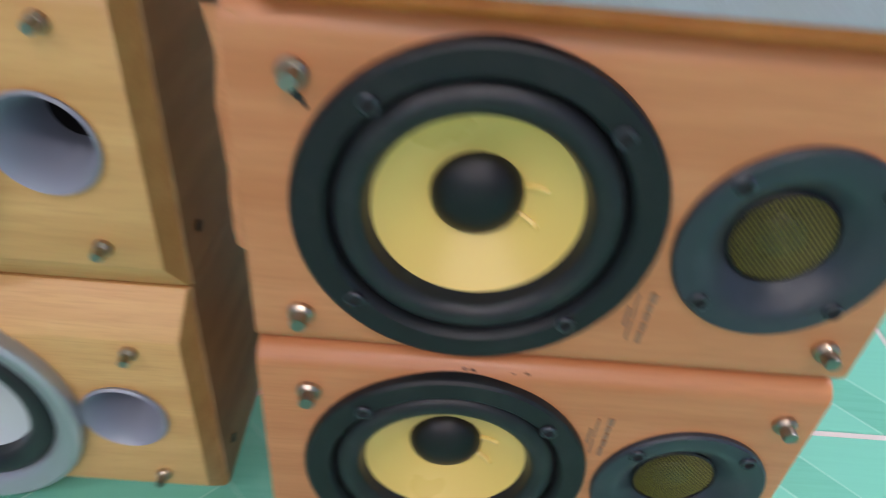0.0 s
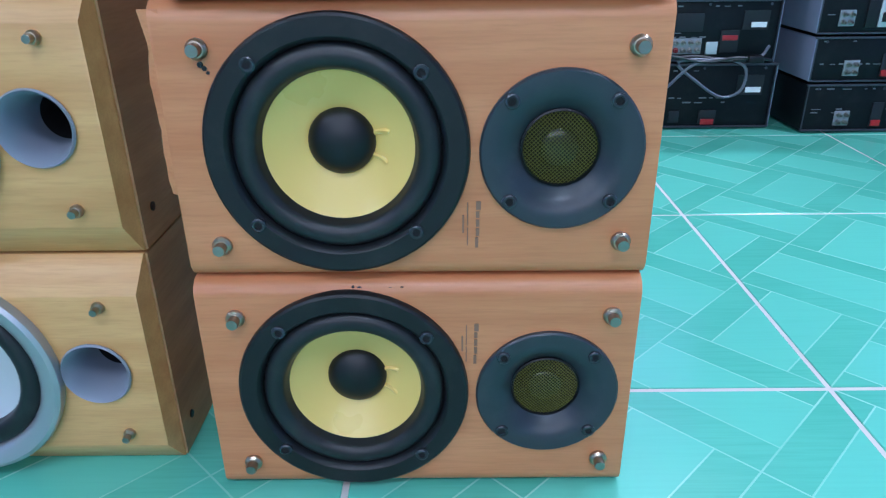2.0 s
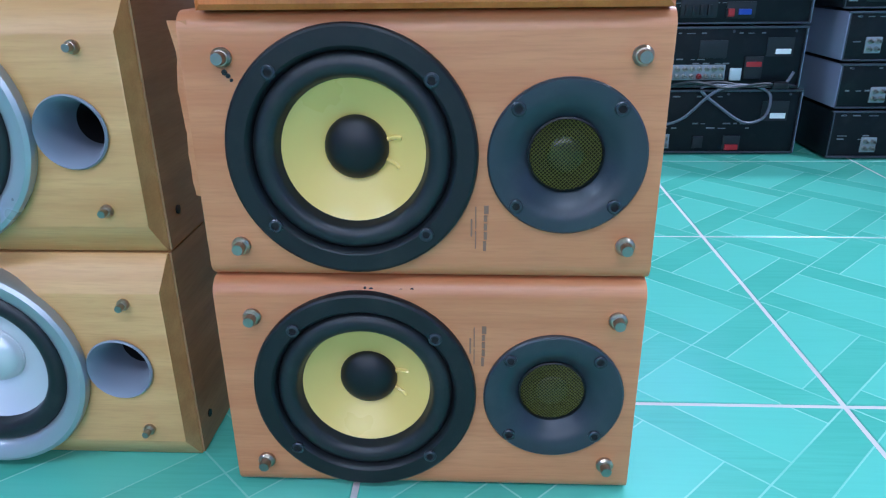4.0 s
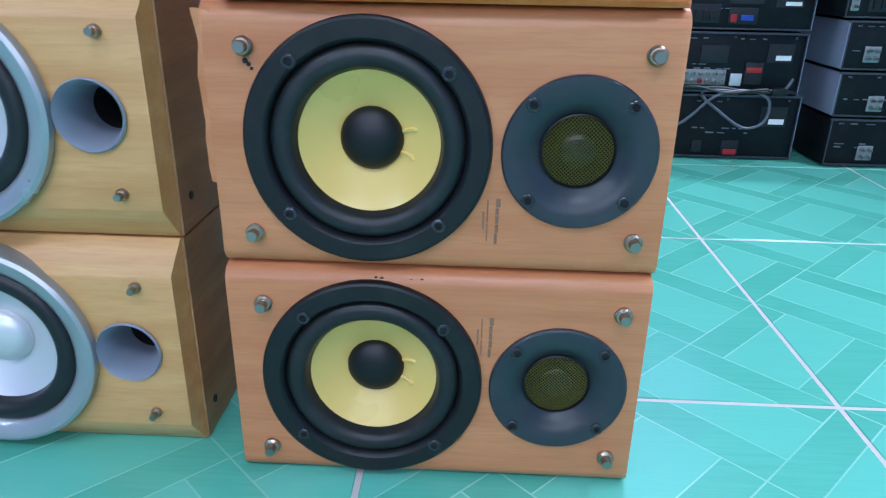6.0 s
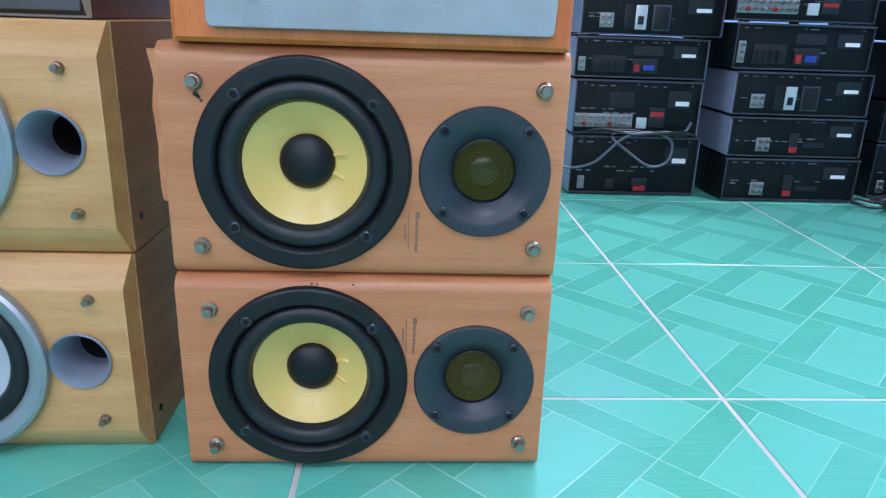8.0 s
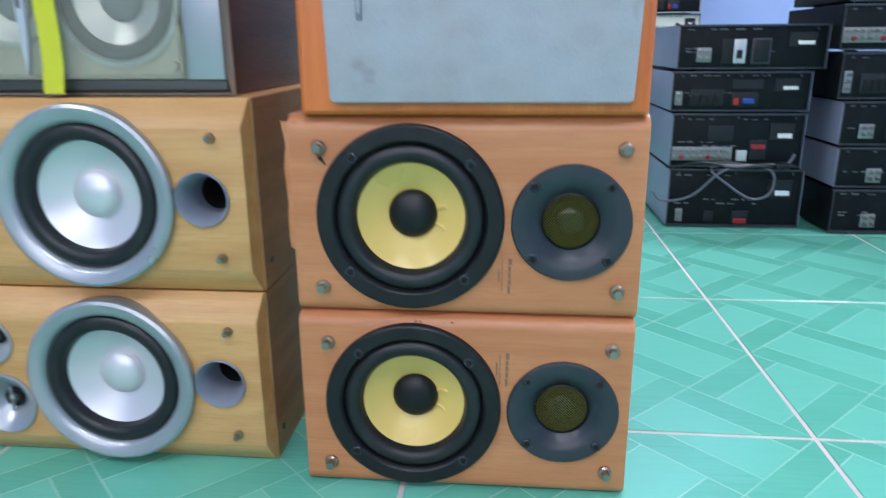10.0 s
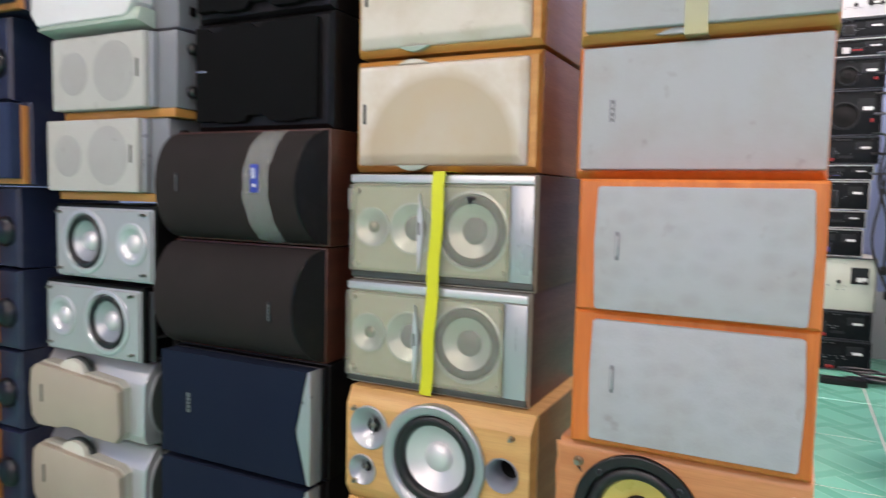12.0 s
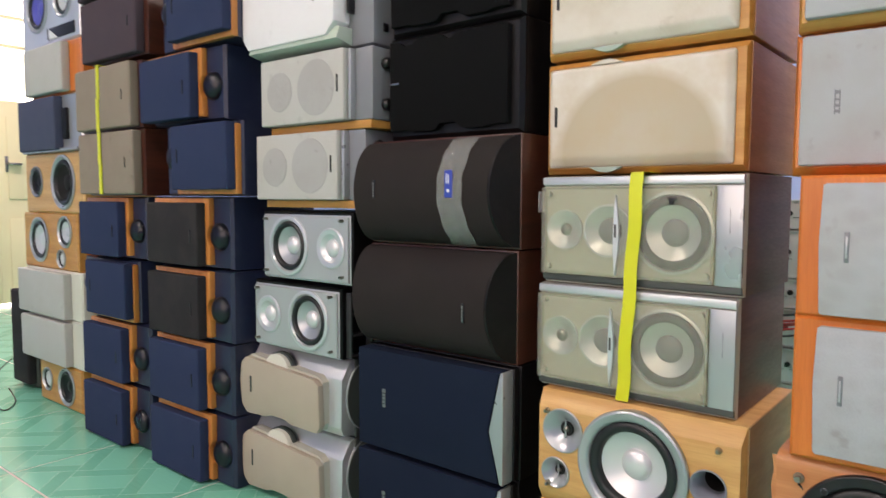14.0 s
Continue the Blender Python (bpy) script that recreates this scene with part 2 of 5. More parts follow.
HAZY_COVER = hazy("hazy_clear_plastic", srgb(194, 196, 188), 0.85)
CLEAR_TAPE = hazy("clear_packing_tape", srgb(190, 194, 192), 0.68, 1.0)
CLEAR_TAPE.node_tree.nodes["Principled BSDF"].inputs["Roughness"].default_value = 0.12
STRAW_TAPE = hazy("yellowed_tape", srgb(204, 202, 160), 0.5)
WINDOW_GLASS = hazy("window_glass", (0.8, 0.85, 0.85), 0.9)


OLIVE_WIRE = plain("olive_wire", srgb(104, 104, 38), 0.42, 0.3)


def tile_green():
    """Glazed green tile with a printed basket weave on the diagonal: squares of two dark strips and a light one, turned in turn."""
    k = Nodes("green_floor_tile", 0.16)
    v = k.coords((1, 1, 1), False)
    sep = k.n("ShaderNodeSeparateXYZ", Vector=v)
    x, y = sep.outputs[0], sep.outputs[1]
    s = k.math("ADD", k.math("DIVIDE", k.math("SUBTRACT", y, x), 0.25), 100.0)
    d = k.math("ADD", k.math("DIVIDE", k.math("ADD", x, y), 0.25), 100.0)
    fs, fd = k.math("FRACT", s), k.math("FRACT", d)
    turned = k.math("FLOORED_MODULO", k.math("ADD", k.math("FLOOR", s), k.math("FLOOR", d)), 2.0)

    def pick(a, b):
        """a in the upright squares, b in the turned ones."""
        return k.math("ADD", k.math("MULTIPLY", a, k.math("SUBTRACT", 1.0, turned)), k.math("MULTIPLY", b, turned))

    def rim(f):
        return k.math("ABSOLUTE", k.math("SUBTRACT", f, 0.5))

    across = pick(rim(fs), rim(fd))
    strip = k.math("GREATER_THAN", across, 0.25)
    border = k.math("MAXIMUM", rim(fs), rim(fd))
    edge = k.math("MAXIMUM", k.math("GREATER_THAN", border, 0.4945), k.math("LESS_THAN", k.math("ABSOLUTE", k.math("SUBTRACT", across, 0.25)), 0.005))

    def grain(turn):
        return k.noise(k.n("ShaderNodeMapping", Vector=k.coords(), Rotation=(0, 0, radians(turn)), Scale=(3, 70, 1)).outputs[0], 4.0, 4)

    fibre = pick(grain(-45), grain(45))
    patch = k.ramp(k.noise(k.coords(), 4.5, 3), 0.35, 0.68)
    light, dark = srgb(103, 189, 166), srgb(87, 173, 149)
    c = k.mix(k.math("MULTIPLY", strip, k.math("ADD", 0.5, k.math("MULTIPLY", patch, 0.5))), light, dark)
    c = k.mix(k.math("MULTIPLY", k.ramp(fibre, 0.42, 0.72), k.math("ADD", 0.10, k.math("MULTIPLY", strip, 0.20))), c, srgb(74, 157, 132))
    c = k.mix(k.math("MULTIPLY", edge, k.math("ADD", 0.24, k.math("MULTIPLY", patch, 0.40))), c, srgb(180, 224, 210))
    k.colour(c)
    wav = k.noise(k.coords(), 7.0, 2)
    k.put(k.b.inputs["Roughness"], k.math("ADD", 0.12, k.math("MULTIPLY", wav, 0.16)))
    k.bump(wav, 0.05, 0.002)
    return k.m


TILE = tile_green()


def glow(name, colour, strength):
    k = Nodes(name, 0.5)
    k.colour(colour)
    k.b.inputs["Emission Color"].default_value = (*colour, 1)
    k.b.inputs["Emission Strength"].default_value = strength
    return k.m


TUBE_GLOW = glow("tube_glow", (0.95, 1.0, 1.0), 6.0)
DAYLIGHT = glow("bright_daylight", (1.0, 1.0, 0.97), 9.0)


# ---------------------------------------------------------------- mesh helpers
def link(name, bm, material, parent=None, label=""):
    mesh = bpy.data.meshes.new(name)
    bmesh.ops.recalc_face_normals(bm, faces=bm.faces)
    bm.to_mesh(mesh)
    bm.free()
    mesh.shade_smooth()
    mesh.set_sharp_from_angle(angle=radians(32))
    mesh.materials.append(material)
    ob = new(name, mesh)
    ob.parent = parent
    if label:
        ob["label"] = label
    return ob


def part(name, bm, material, parent, label=""):
    return link(name, bm, material, parent, label)


def thing(name, label, category, m, group="", kind=""):
    ob = new(name)
    ob.empty_display_size = 0.05
    ob.matrix_world = m
    return tagged(ob, label, category, group, kind)


def box(x0, x1, y0, y1, z0, z1, bevel=0.0, bm=None, seg=2):
    own = bmesh.new()
    m = Matrix.LocRotScale(((x0 + x1) / 2, (y0 + y1) / 2, (z0 + z1) / 2), None, (x1 - x0, y1 - y0, z1 - z0))
    bmesh.ops.create_cube(own, size=1.0, matrix=m)
    if bevel:
        bmesh.ops.bevel(own, geom=own.edges[:], offset=bevel, segments=seg, affect="EDGES", profile=0.6)
    return join(bm, own)


def join(bm, own):
    if bm is None:
        return own
    tmp = bpy.data.meshes.new("tmp")
    own.to_mesh(tmp)
    bm.from_mesh(tmp)
    bpy.data.meshes.remove(tmp)
    own.free()
    return bm


def lathe(profile, cx=0.0, cz=0.0, cy=0.0, seg=40, bm=None):
    """Turns (radius, y) points round an axis along y through (cx, cz)."""
    bm = bm or bmesh.new()
    rings = []
    for r, y in profile:
        if r < 1e-5:
            rings.append([bm.verts.new((cx, cy + y, cz))])
        else:
            rings.append([bm.verts.new((cx + r * math.cos(2 * math.pi * i / seg), cy + y, cz + r * math.sin(2 * math.pi * i / seg))) for i in range(seg)])
    for a, b in zip(rings, rings[1:]):
        for i in range(seg):
            j = (i + 1) % seg
            q = [a[i % len(a)], a[j % len(a)], b[j % len(b)], b[i % len(b)]]
            q = list(dict.fromkeys(q))
            if len(q) > 2:
                bm.faces.new(q)
    return bm


def prism(poly, axis, lo, hi, bevel=0.0, bm=None):
    """A polygon drawn in the two other axes (in x, y, z order), drawn out along one axis."""
    own = bmesh.new()
    def at(p, h):
        return {"x": (h, p[0], p[1]), "y": (p[0], h, p[1]), "z": (p[0], p[1], h)}[axis]
    a = [own.verts.new(at(p, lo)) for p in poly]
    b = [own.verts.new(at(p, hi)) for p in poly]
    own.faces.new(a)
    own.faces.new(b[::-1])
    for i in range(len(poly)):
        j = (i + 1) % len(poly)
        own.faces.new((a[j], a[i], b[i], b[j]))
    if bevel:
        bmesh.ops.recalc_face_normals(own, faces=own.faces)
        bmesh.ops.bevel(own, geom=own.edges[:], offset=bevel, segments=2, affect="EDGES", profile=0.6)
    return join(bm, own)


def cabinet(w, h, d, loops, holes=(), back=True):
    """A box whose front follows loops of (inset in x, inset in z, y), with round holes through its flat front."""
    bm = bmesh.new()
    def ring(ix, iz, y):
        return [bm.verts.new((sx * (w / 2 - ix), y, z)) for sx, z in ((-1, iz), (1, iz), (1, h - iz), (-1, h - iz))]
    rings = [ring(*l) for l in loops] + [ring(0, 0, d)]
    for a, b in zip(rings, rings[1:]):
        for i in range(4):
            bm.faces.new((a[i], a[(i + 1) % 4], b[(i + 1) % 4], b[i]))
    if back:
        bm.faces.new(rings[-1])
    front = rings[0]
    edges = [bm.edges.get((front[i], front[(i + 1) % 4])) for i in range(4)]
    y = loops[0][2]
    for cx, cz, r in holes:
        c = [bm.verts.new((cx + r * math.cos(2 * math.pi * i / 32), y, cz + r * math.sin(2 * math.pi * i / 32))) for i in range(32)]
        edges += [bm.edges.new((c[i], c[(i + 1) % 32])) for i in range(32)]
    bmesh.ops.triangle_fill(bm, use_beauty=True, use_dissolve=False, edges=edges)
    return bm


def dome(r, depth, y, n=7):
    """Profile of a round cap of radius r that stands depth towards the viewer from y."""
    return [(r * math.cos(a), y - depth * math.sin(a)) for a in (math.pi / 2 * i / n for i in range(n))] + [(0, y - depth)]


def roll(r0, r1, y, rise, n=8):
    """Profile of the half-round rubber edge between two radii."""
    return [(r0 + (r1 - r0) * (1 - math.cos(math.pi * i / n)) / 2, y - rise * math.sin(math.pi * i / n)) for i in range(n + 1)]


def tube(points, radius, name, material, parent=None):
    """A bent cable as a mesh of its own along a smooth line."""
    pts = [Vector(p) for p in points]
    line = []
    for i in range(len(pts) - 1):
        p0, p1, p2, p3 = pts[max(i - 1, 0)], pts[i], pts[i + 1], pts[min(i + 2, len(pts) - 1)]
        for s in range(6):
            t = s / 6
            line.append(0.5 * ((2 * p1) + (p2 - p0) * t + (2 * p0 - 5 * p1 + 4 * p2 - p3) * t * t + (3 * p1 - p0 - 3 * p2 + p3) * t ** 3))
    line.append(pts[-1])
    bm, rings = bmesh.new(), []
    for i, p in enumerate(line):
        ahead = (line[min(i + 1, len(line) - 1)] - line[max(i - 1, 0)]).normalized()
        side = ahead.cross(Vector((0.13, 0.21, 0.97))).normalized()
        up = side.cross(ahead)
        rings.append([bm.verts.new(p + radius * (side * math.cos(k * math.pi / 3) + up * math.sin(k * math.pi / 3))) for k in range(6)])
    for a, b in zip(rings, rings[1:]):
        for k in range(6):
            bm.faces.new((a[k], a[(k + 1) % 6], b[(k + 1) % 6], b[k]))
    bm.faces.new(rings[0])
    bm.faces.new(rings[-1][::-1])
    return link(name, bm, material, parent)


# ---------------------------------------------------------------- the room
X0, X1, Y0, Y1, TOP = -5.25, 3.6, -3.4, 3.12, 3.05
DOOR_A, DOOR_B, DOOR_TOP = 0.65, 1.62, 2.42


def wall(name, *spans, label="pale blue painted plaster wall"):
    bm = None
    for s in spans:
        bm = box(*s, bm=bm)
    return tagged(link(name, bm, WALL_BLUE), label, "wall", kind="structure")


wall("wall_north", (X0 - 0.15, X1 + 0.15, Y1, Y1 + 0.15, -0.02, TOP))
WA, WB, WZ0, WZ1 = -1.8, 1.4, 0.9, 2.4
wall("wall_south", (X0 - 0.15, WA, Y0 - 0.15, Y0, -0.02, TOP), (WB, X1 + 0.15, Y0 - 0.15, Y0, -0.02, TOP), (WA, WB, Y0 - 0.15, Y0, -0.02, WZ0), (WA, WB, Y0 - 0.15, Y0, WZ1, TOP))
shop_window = thing("window_1", "wide shop window with white frame behind the aisle", "window", pose(0, 0, 0), kind="structure")
wf = None
for x0, x1, z0, z1 in ((WA, WB, WZ0, WZ0 + 0.05), (WA, WB, WZ1 - 0.05, WZ1), (WA, WA + 0.05, WZ0 + 0.05, WZ1 - 0.05), (WB - 0.05, WB, WZ0 + 0.05, WZ1 - 0.05), (-0.225, -0.175, WZ0 + 0.05, WZ1 - 0.05)):
    wf = box(x0, x1, Y0 - 0.10, Y0 - 0.04, z0, z1, 0.004, wf)
part("window_frame", wf, WHITE_PLASTIC, shop_window)
for x0, x1 in ((WA + 0.05, -0.225), (-0.175, WB - 0.05)):
    part("pane", box(x0, x1, Y0 - 0.075, Y0 - 0.07, WZ0 + 0.05, WZ1 - 0.05), WINDOW_GLASS, shop_window).visible_shadow = False
wall("wall_east", (X1, X1 + 0.15, Y0, Y1, -0.02, TOP))
wall("wall_west", (X0 - 0.15, X0, Y0, DOOR_A, -0.02, TOP), (X0 - 0.15, X0, DOOR_B, Y1, -0.02, TOP), (X0 - 0.15, X0, DOOR_A, DOOR_B, DOOR_TOP, TOP))
for nm, s in (("wainscot_north", (X0 + 0.012, X1 - 0.012, Y1 - 0.012, Y1 - 0.001, 0, 0.345)), ("wainscot_west", (X0 + 0.001, X0 + 0.012, Y0, DOOR_A - 0.06, 0, 0.60)),
              ("wainscot_east", (X1 - 0.012, X1 - 0.001, Y0, Y1 - 0.012, 0, 0.375)), ("wainscot_south", (X0 + 0.012, X1 - 0.012, Y0 + 0.001, Y0 + 0.012, 0, 0.375))):
    tagged(link(nm, box(*s, bevel=0.002), WALL_WHITE), "white glossy wall tiling along the floor", "wainscot", kind="structure")
tagged(link("ceiling", box(X0 - 0.15, X1 + 0.15, Y0 - 0.15, Y1 + 0.15, TOP, TOP + 0.12), CEILING_WHITE), "white flat painted ceiling", "ceiling", kind="structure")
floor = tagged(link("floor", box(X0 - 0.15, X1 + 0.15, Y0 - 0.15, Y1 + 0.15, -0.12, -0.0015), GROUT), "shiny green floor tiles with white joints", "floor", kind="structure")

for lx, ly, lw, lt in LAMPS:
    lamp = thing("ceiling_tube_lamp", "white twin tube lamp fixed to the ceiling", "lamp", pose(lx, ly, TOP, 0, 0, lt), "ceiling tube lamps")
    part("housing", box(-0.62, 0.62, -0.07, 0.07, -0.05, 0, 0.006), WHITE_PLASTIC, lamp)
    for sy in (-0.035, 0.035):
        part("tube", box(-0.59, 0.59, sy - 0.013, sy + 0.013, -0.082, -0.056, 0.01), TUBE_GLOW, lamp, "lit white tube")

# the cream door with its glazed upper half
door = thing("door_1", "cream painted panel door with bright glazed upper part", "door", pose(X0, 0, 0), kind="structure")
part("door_frame", box(-0.16, 0.02, DOOR_A - 0.06, DOOR_A, 0, DOOR_TOP + 0.06, 0.004, box(-0.16, 0.02, DOOR_B, DOOR_B + 0.06, 0, DOOR_TOP + 0.06, 0.004, box(-0.16, 0.02, DOOR_A, DOOR_B, DOOR_TOP, DOOR_TOP + 0.06, 0.004))), DOOR_CREAM, door)
GA, GB = DOOR_A + 0.10, DOOR_B - 0.10
leaf = box(-0.05, -0.005, DOOR_A + 0.004, GA, 0.02, DOOR_TOP - 0.004, 0.003)
box(-0.05, -0.005, GB, DOOR_B - 0.004, 0.02, DOOR_TOP - 0.004, 0.003, leaf)
box(-0.05, -0.005, GA, GB, 0.02, 1.45, 0.003, leaf)
box(-0.05, -0.005, GA, GB, DOOR_TOP - 0.12, DOOR_TOP - 0.004, 0.003, leaf)
for zz in (1.82, 2.02):
    box(-0.04, -0.012, GA, GB, zz, zz + 0.025, 0.002, leaf)
part("door_leaf", leaf, DOOR_CREAM, door)
for a, b, c, d in ((0.12, 0.62, 0.16, 0.44), (0.12, 0.62, 0.52, 0.84), (0.76, 1.34, 0.16, 0.44), (0.76, 1.34, 0.52, 0.84)):
    part("panel", box(-0.004, 0.006, DOOR_A + c, DOOR_A + d, a, b, 0.005), DOOR_CREAM, door)
for za, zb in ((1.45, 1.82), (1.845, 2.02), (2.045, DOOR_TOP - 0.12)):
    pane = part("pane", box(-0.03, -0.026, GA, GB, za, zb), WINDOW_GLASS, door, "clear window pane")
    pane.visible_shadow = False
part("door_handle", box(0.0, 0.05, DOOR_A + 0.155, DOOR_A + 0.24, 1.0, 1.015, 0.004, box(-0.004, 0.01, DOOR_A + 0.145, DOOR_A + 0.165, 0.95, 1.06, 0.003)), STEEL, door, "steel lever handle")
tagged(link("daylight_backdrop", box(X0 - 1.2, X0 - 1.18, DOOR_A - 1.2, DOOR_B + 1.6, 0.005, 2.9), DAYLIGHT), "bright hazy daylight outside the door", "backdrop", kind="structure")


# ---------------------------------------------------------------- pieces that many cabinets share
def peg(parent, x, z, y=0.0, r=0.0058, long=0.013, collar=True):
    """A metal grille peg that stands out of a baffle."""
    p = part("grille_peg", lathe([(r, 0.002), (r, -long * 0.85), (r * 0.9, -long), (0, -long)], x, z, y, 16), STEEL, parent, "shiny metal peg")
    if collar:
        part("collar", lathe([(r * 1.5, 0.001), (r * 1.55, -0.003), (r * 1.2, -0.005), (r * 0.9, -0.0052)], x, z, y, 16), BRASS, p)


def screws(parent, cx, cz, r, y, angle=45, count=4, size=0.0056, material=None):
    for i in range(count):
        a = radians(angle + 360 / count * i)
        o = part("screw", lathe([(size, 0.001), (size, -0.0014), (size * 0.8, -0.0022), (size * 0.55, -0.0022), (size * 0.5, -0.0006)], cx + r * math.cos(a), cz + r * math.sin(a), y, 12), material or RIM_SCREW, parent)
        part("socket", lathe([(size * 0.56, -0.0012), (0, -0.0010)], cx + r * math.cos(a), cz + r * math.sin(a), y, 6), RECESS_SHADE, o)


def badge(parent, x, z, w, h, y, material=None, label="small metal badge"):
    return part("badge", box(x - w / 2, x + w / 2, y - 0.0022, y + 0.001, z - h / 2, z + h / 2, 0.0008), material or LOGO, parent, label)


def bars(parent, x, z, y, columns, material):
    """Print that cannot be read: thin upright bars."""
    bm = None
    for dx, w, z0, z1 in columns:
        bm = box(x + dx - w / 2, x + dx + w / 2, y - 0.0006, y + 0.0004, z + z0, z + z1, bm=bm)
    return part("print", bm, material, parent)


# ---------------------------------------------------------------- cherry loudspeakers with yellow cones
def wire_mesh(cx, cz, y, radius, rise, pitch=0.0021, wire=0.0006, steps=6):
    """Two crossed families of ridged wires laid over a shallow cap."""
    bm = bmesh.new()
    count = int(radius / pitch)
    for turn in (1, -1):
        for i in range(-count, count + 1):
            off = i * pitch
            half = math.sqrt(max(radius * radius - off * off, 0))
            if half < pitch:
                continue
            rows_w = []
            for k in range(steps + 1):
                along = half * (2 * k / steps - 1)
                lift = y - rise * (1 - (off * off + along * along) / radius ** 2) - 0.0003 * turn
                row = []
                for side, back in ((-1, 0.0004), (0, 0.0), (1, 0.0004)):
                    o = off + side * wire / 2
                    row.append(bm.verts.new((cx + (along - turn * o) * 0.7071, lift + back, cz + (turn * along + o) * 0.7071)))
                rows_w.append(row)
            for p, q in zip(rows_w, rows_w[1:]):
                for k in range(2):
                    bm.faces.new((p[k], p[k + 1], q[k + 1], q[k]))
    return bm


def cherry_speaker(m, label, print_z):
    w, h, d = 0.349, 0.2045, 0.26
    s = thing("loudspeaker", label, "loudspeaker", m, "cherry loudspeakers with yellow cones")
    b = 0.015
    loops = [(0.0005, b * (1 - math.sin(a)), b * (1 - math.cos(a))) for a in (math.pi / 2 * i / 6 for i in range(7))]
    loops = [(0.003, b, 0.0)] + loops[1:]
    wx, wz, tx, tz = 0.120 - w / 2, 0.1025, 0.279 - w / 2, 0.1005
    part("body", cabinet(w, h, d, loops, [(wx, wz, 0.076), (tx, tz, 0.044)]), RED_WOOD, s)
    ring = part("woofer", lathe([(0.0935, 0.012), (0.0945, -0.003), (0.0935, -0.0055), (0.0915, -0.0068), (0.0790, -0.0066), (0.0775, -0.0056), (0.0762, -0.0030), (0.0752, -0.0012), (0.0748, 0.003)], wx, wz, 0, 72), BLACK_FRAME, s, "black ring frame")
    part("surround", lathe([(0.0750, 0.002)] + roll(0.0746, 0.0570, 0.0022, 0.0072, 10) + [(0.0545, 0.0082)], wx, wz, 0, 64), RUBBER, ring)
    part("cone", lathe([(0.0565, 0.006), (0.0545, 0.0075), (0.044, 0.014), (0.034, 0.0195), (0.0245, 0.024)], wx, wz, 0, 64), KEVLAR, ring, "pale yellow woven cone")
    part("dust_cap", lathe(dome(0.0252, 0.0125, 0.0236, 9), wx, wz, 0, 40), SOFT_BLACK, ring)
    for a in (14, -24):
        a = radians(a)
        lead = [(wx + r * math.cos(a + k), yy, wz + r * math.sin(a + k)) for r, yy, k in ((0.0250, 0.0232, 0), (0.030, 0.0208, 0.02), (0.034, 0.0186, 0.01), (0.0365, 0.0178, -0.03))]
        tube(lead, 0.0019, "lead_wire", KEVLAR, ring)
    screws(ring, wx, wz, 0.082, -0.0066, 42)
    tw = part("tweeter", lathe([(0.0585, 0.001), (0.0585, -0.0032), (0.057, -0.0048), (0.049, -0.0048), (0.042, -0.003), (0.035, 0.002), (0.0285, 0.0085), (0.0275, 0.0085)], tx, tz, 0, 64), GREY_PLATE, s, "slate grey faceplate")
    part("mesh_rim", lathe([(0.0284, 0.0084), (0.0286, 0.0062), (0.0274, 0.0056), (0.0266, 0.0076)], tx, tz, 0, 40), SOFT_BLACK, tw, "black rim of the mesh")
    part("mesh", wire_mesh(tx, tz, 0.0068, 0.0268, 0.0026), OLIVE_WIRE, tw, "olive wire mesh over the dome")
    part("back_plate", lathe([(0.0278, 0.0086), (0.0195, 0.0105), (0.019, 0.0088), (0.0, 0.0088)], tx, tz, 0, 40), RECESS_SHADE, tw)
    part("dome", lathe(dome(0.0150, 0.0036, 0.0086, 8), tx, tz, 0, 32), GLOSS_BLACK, tw, "glossy black dome")
    screws(tw, tx, tz, 0.0515, -0.0046, 45)
    for px, pz in ((0.031, 0.173), (0.327, 0.173), (0.028, 0.029), (0.327, 0.031)):
        peg(s, px - w / 2, pz, 0, 0.0048, 0.012)
    bars(s, 0.2155 - w / 2, print_z, -0.0003, [(0.004, 0.0024, 0.0, 0.008), (0.0045, 0.0026, 0.0095, 0.0155), (0.0045, 0.0026, 0.017, 0.0225), (0.0045, 0.0026, 0.024, 0.029), (0.005, 0.0036, 0.0305, 0.037), (-0.003, 0.0009, 0.002, 0.016), (-0.003, 0.0009, 0.018, 0.036), (-0.0062, 0.0014, 0.012, 0.026)], DARK_PRINT)
    return s


RX = 0.1745
low = cherry_speaker(pose(RX, 0, 0), "cherry veneer loudspeaker lying on the tiles", 0.129)
up = cherry_speaker(pose(RX + 0.0005, 0.003, 0.2052, 0, 0, -0.3), "cherry veneer loudspeaker with peeling edge, stacked on another", 0.026)
# the veneer that peels off one end of the upper cabinet
peel = bmesh.new()
pr = random.Random(4)
rows = []
for i in range(25):
    z = 0.068 + 0.130 * i / 24
    out = 0.0055 + 0.0012 * math.sin(i * 0.55) + pr.uniform(-0.0007, 0.0007)
    back = 0.0045 + 0.0015 * math.sin(i * 0.4 + 1)
    rows.append([peel.verts.new((-0.1745 + x, y, z)) for x, y in ((0.008, 0.0012), (0.003, 0.0022), (-out, back), (-out + 0.0004, back + 0.0009), (0.003, 0.0034), (0.008, 0.0024))])
for a, b in zip(rows, rows[1:]):
    for k in range(5):
        peel.faces.new((a[k], a[k + 1], b[k + 1], b[k]))
part("peeling_veneer", peel, RED_WOOD, up, "torn strip of lifting veneer")
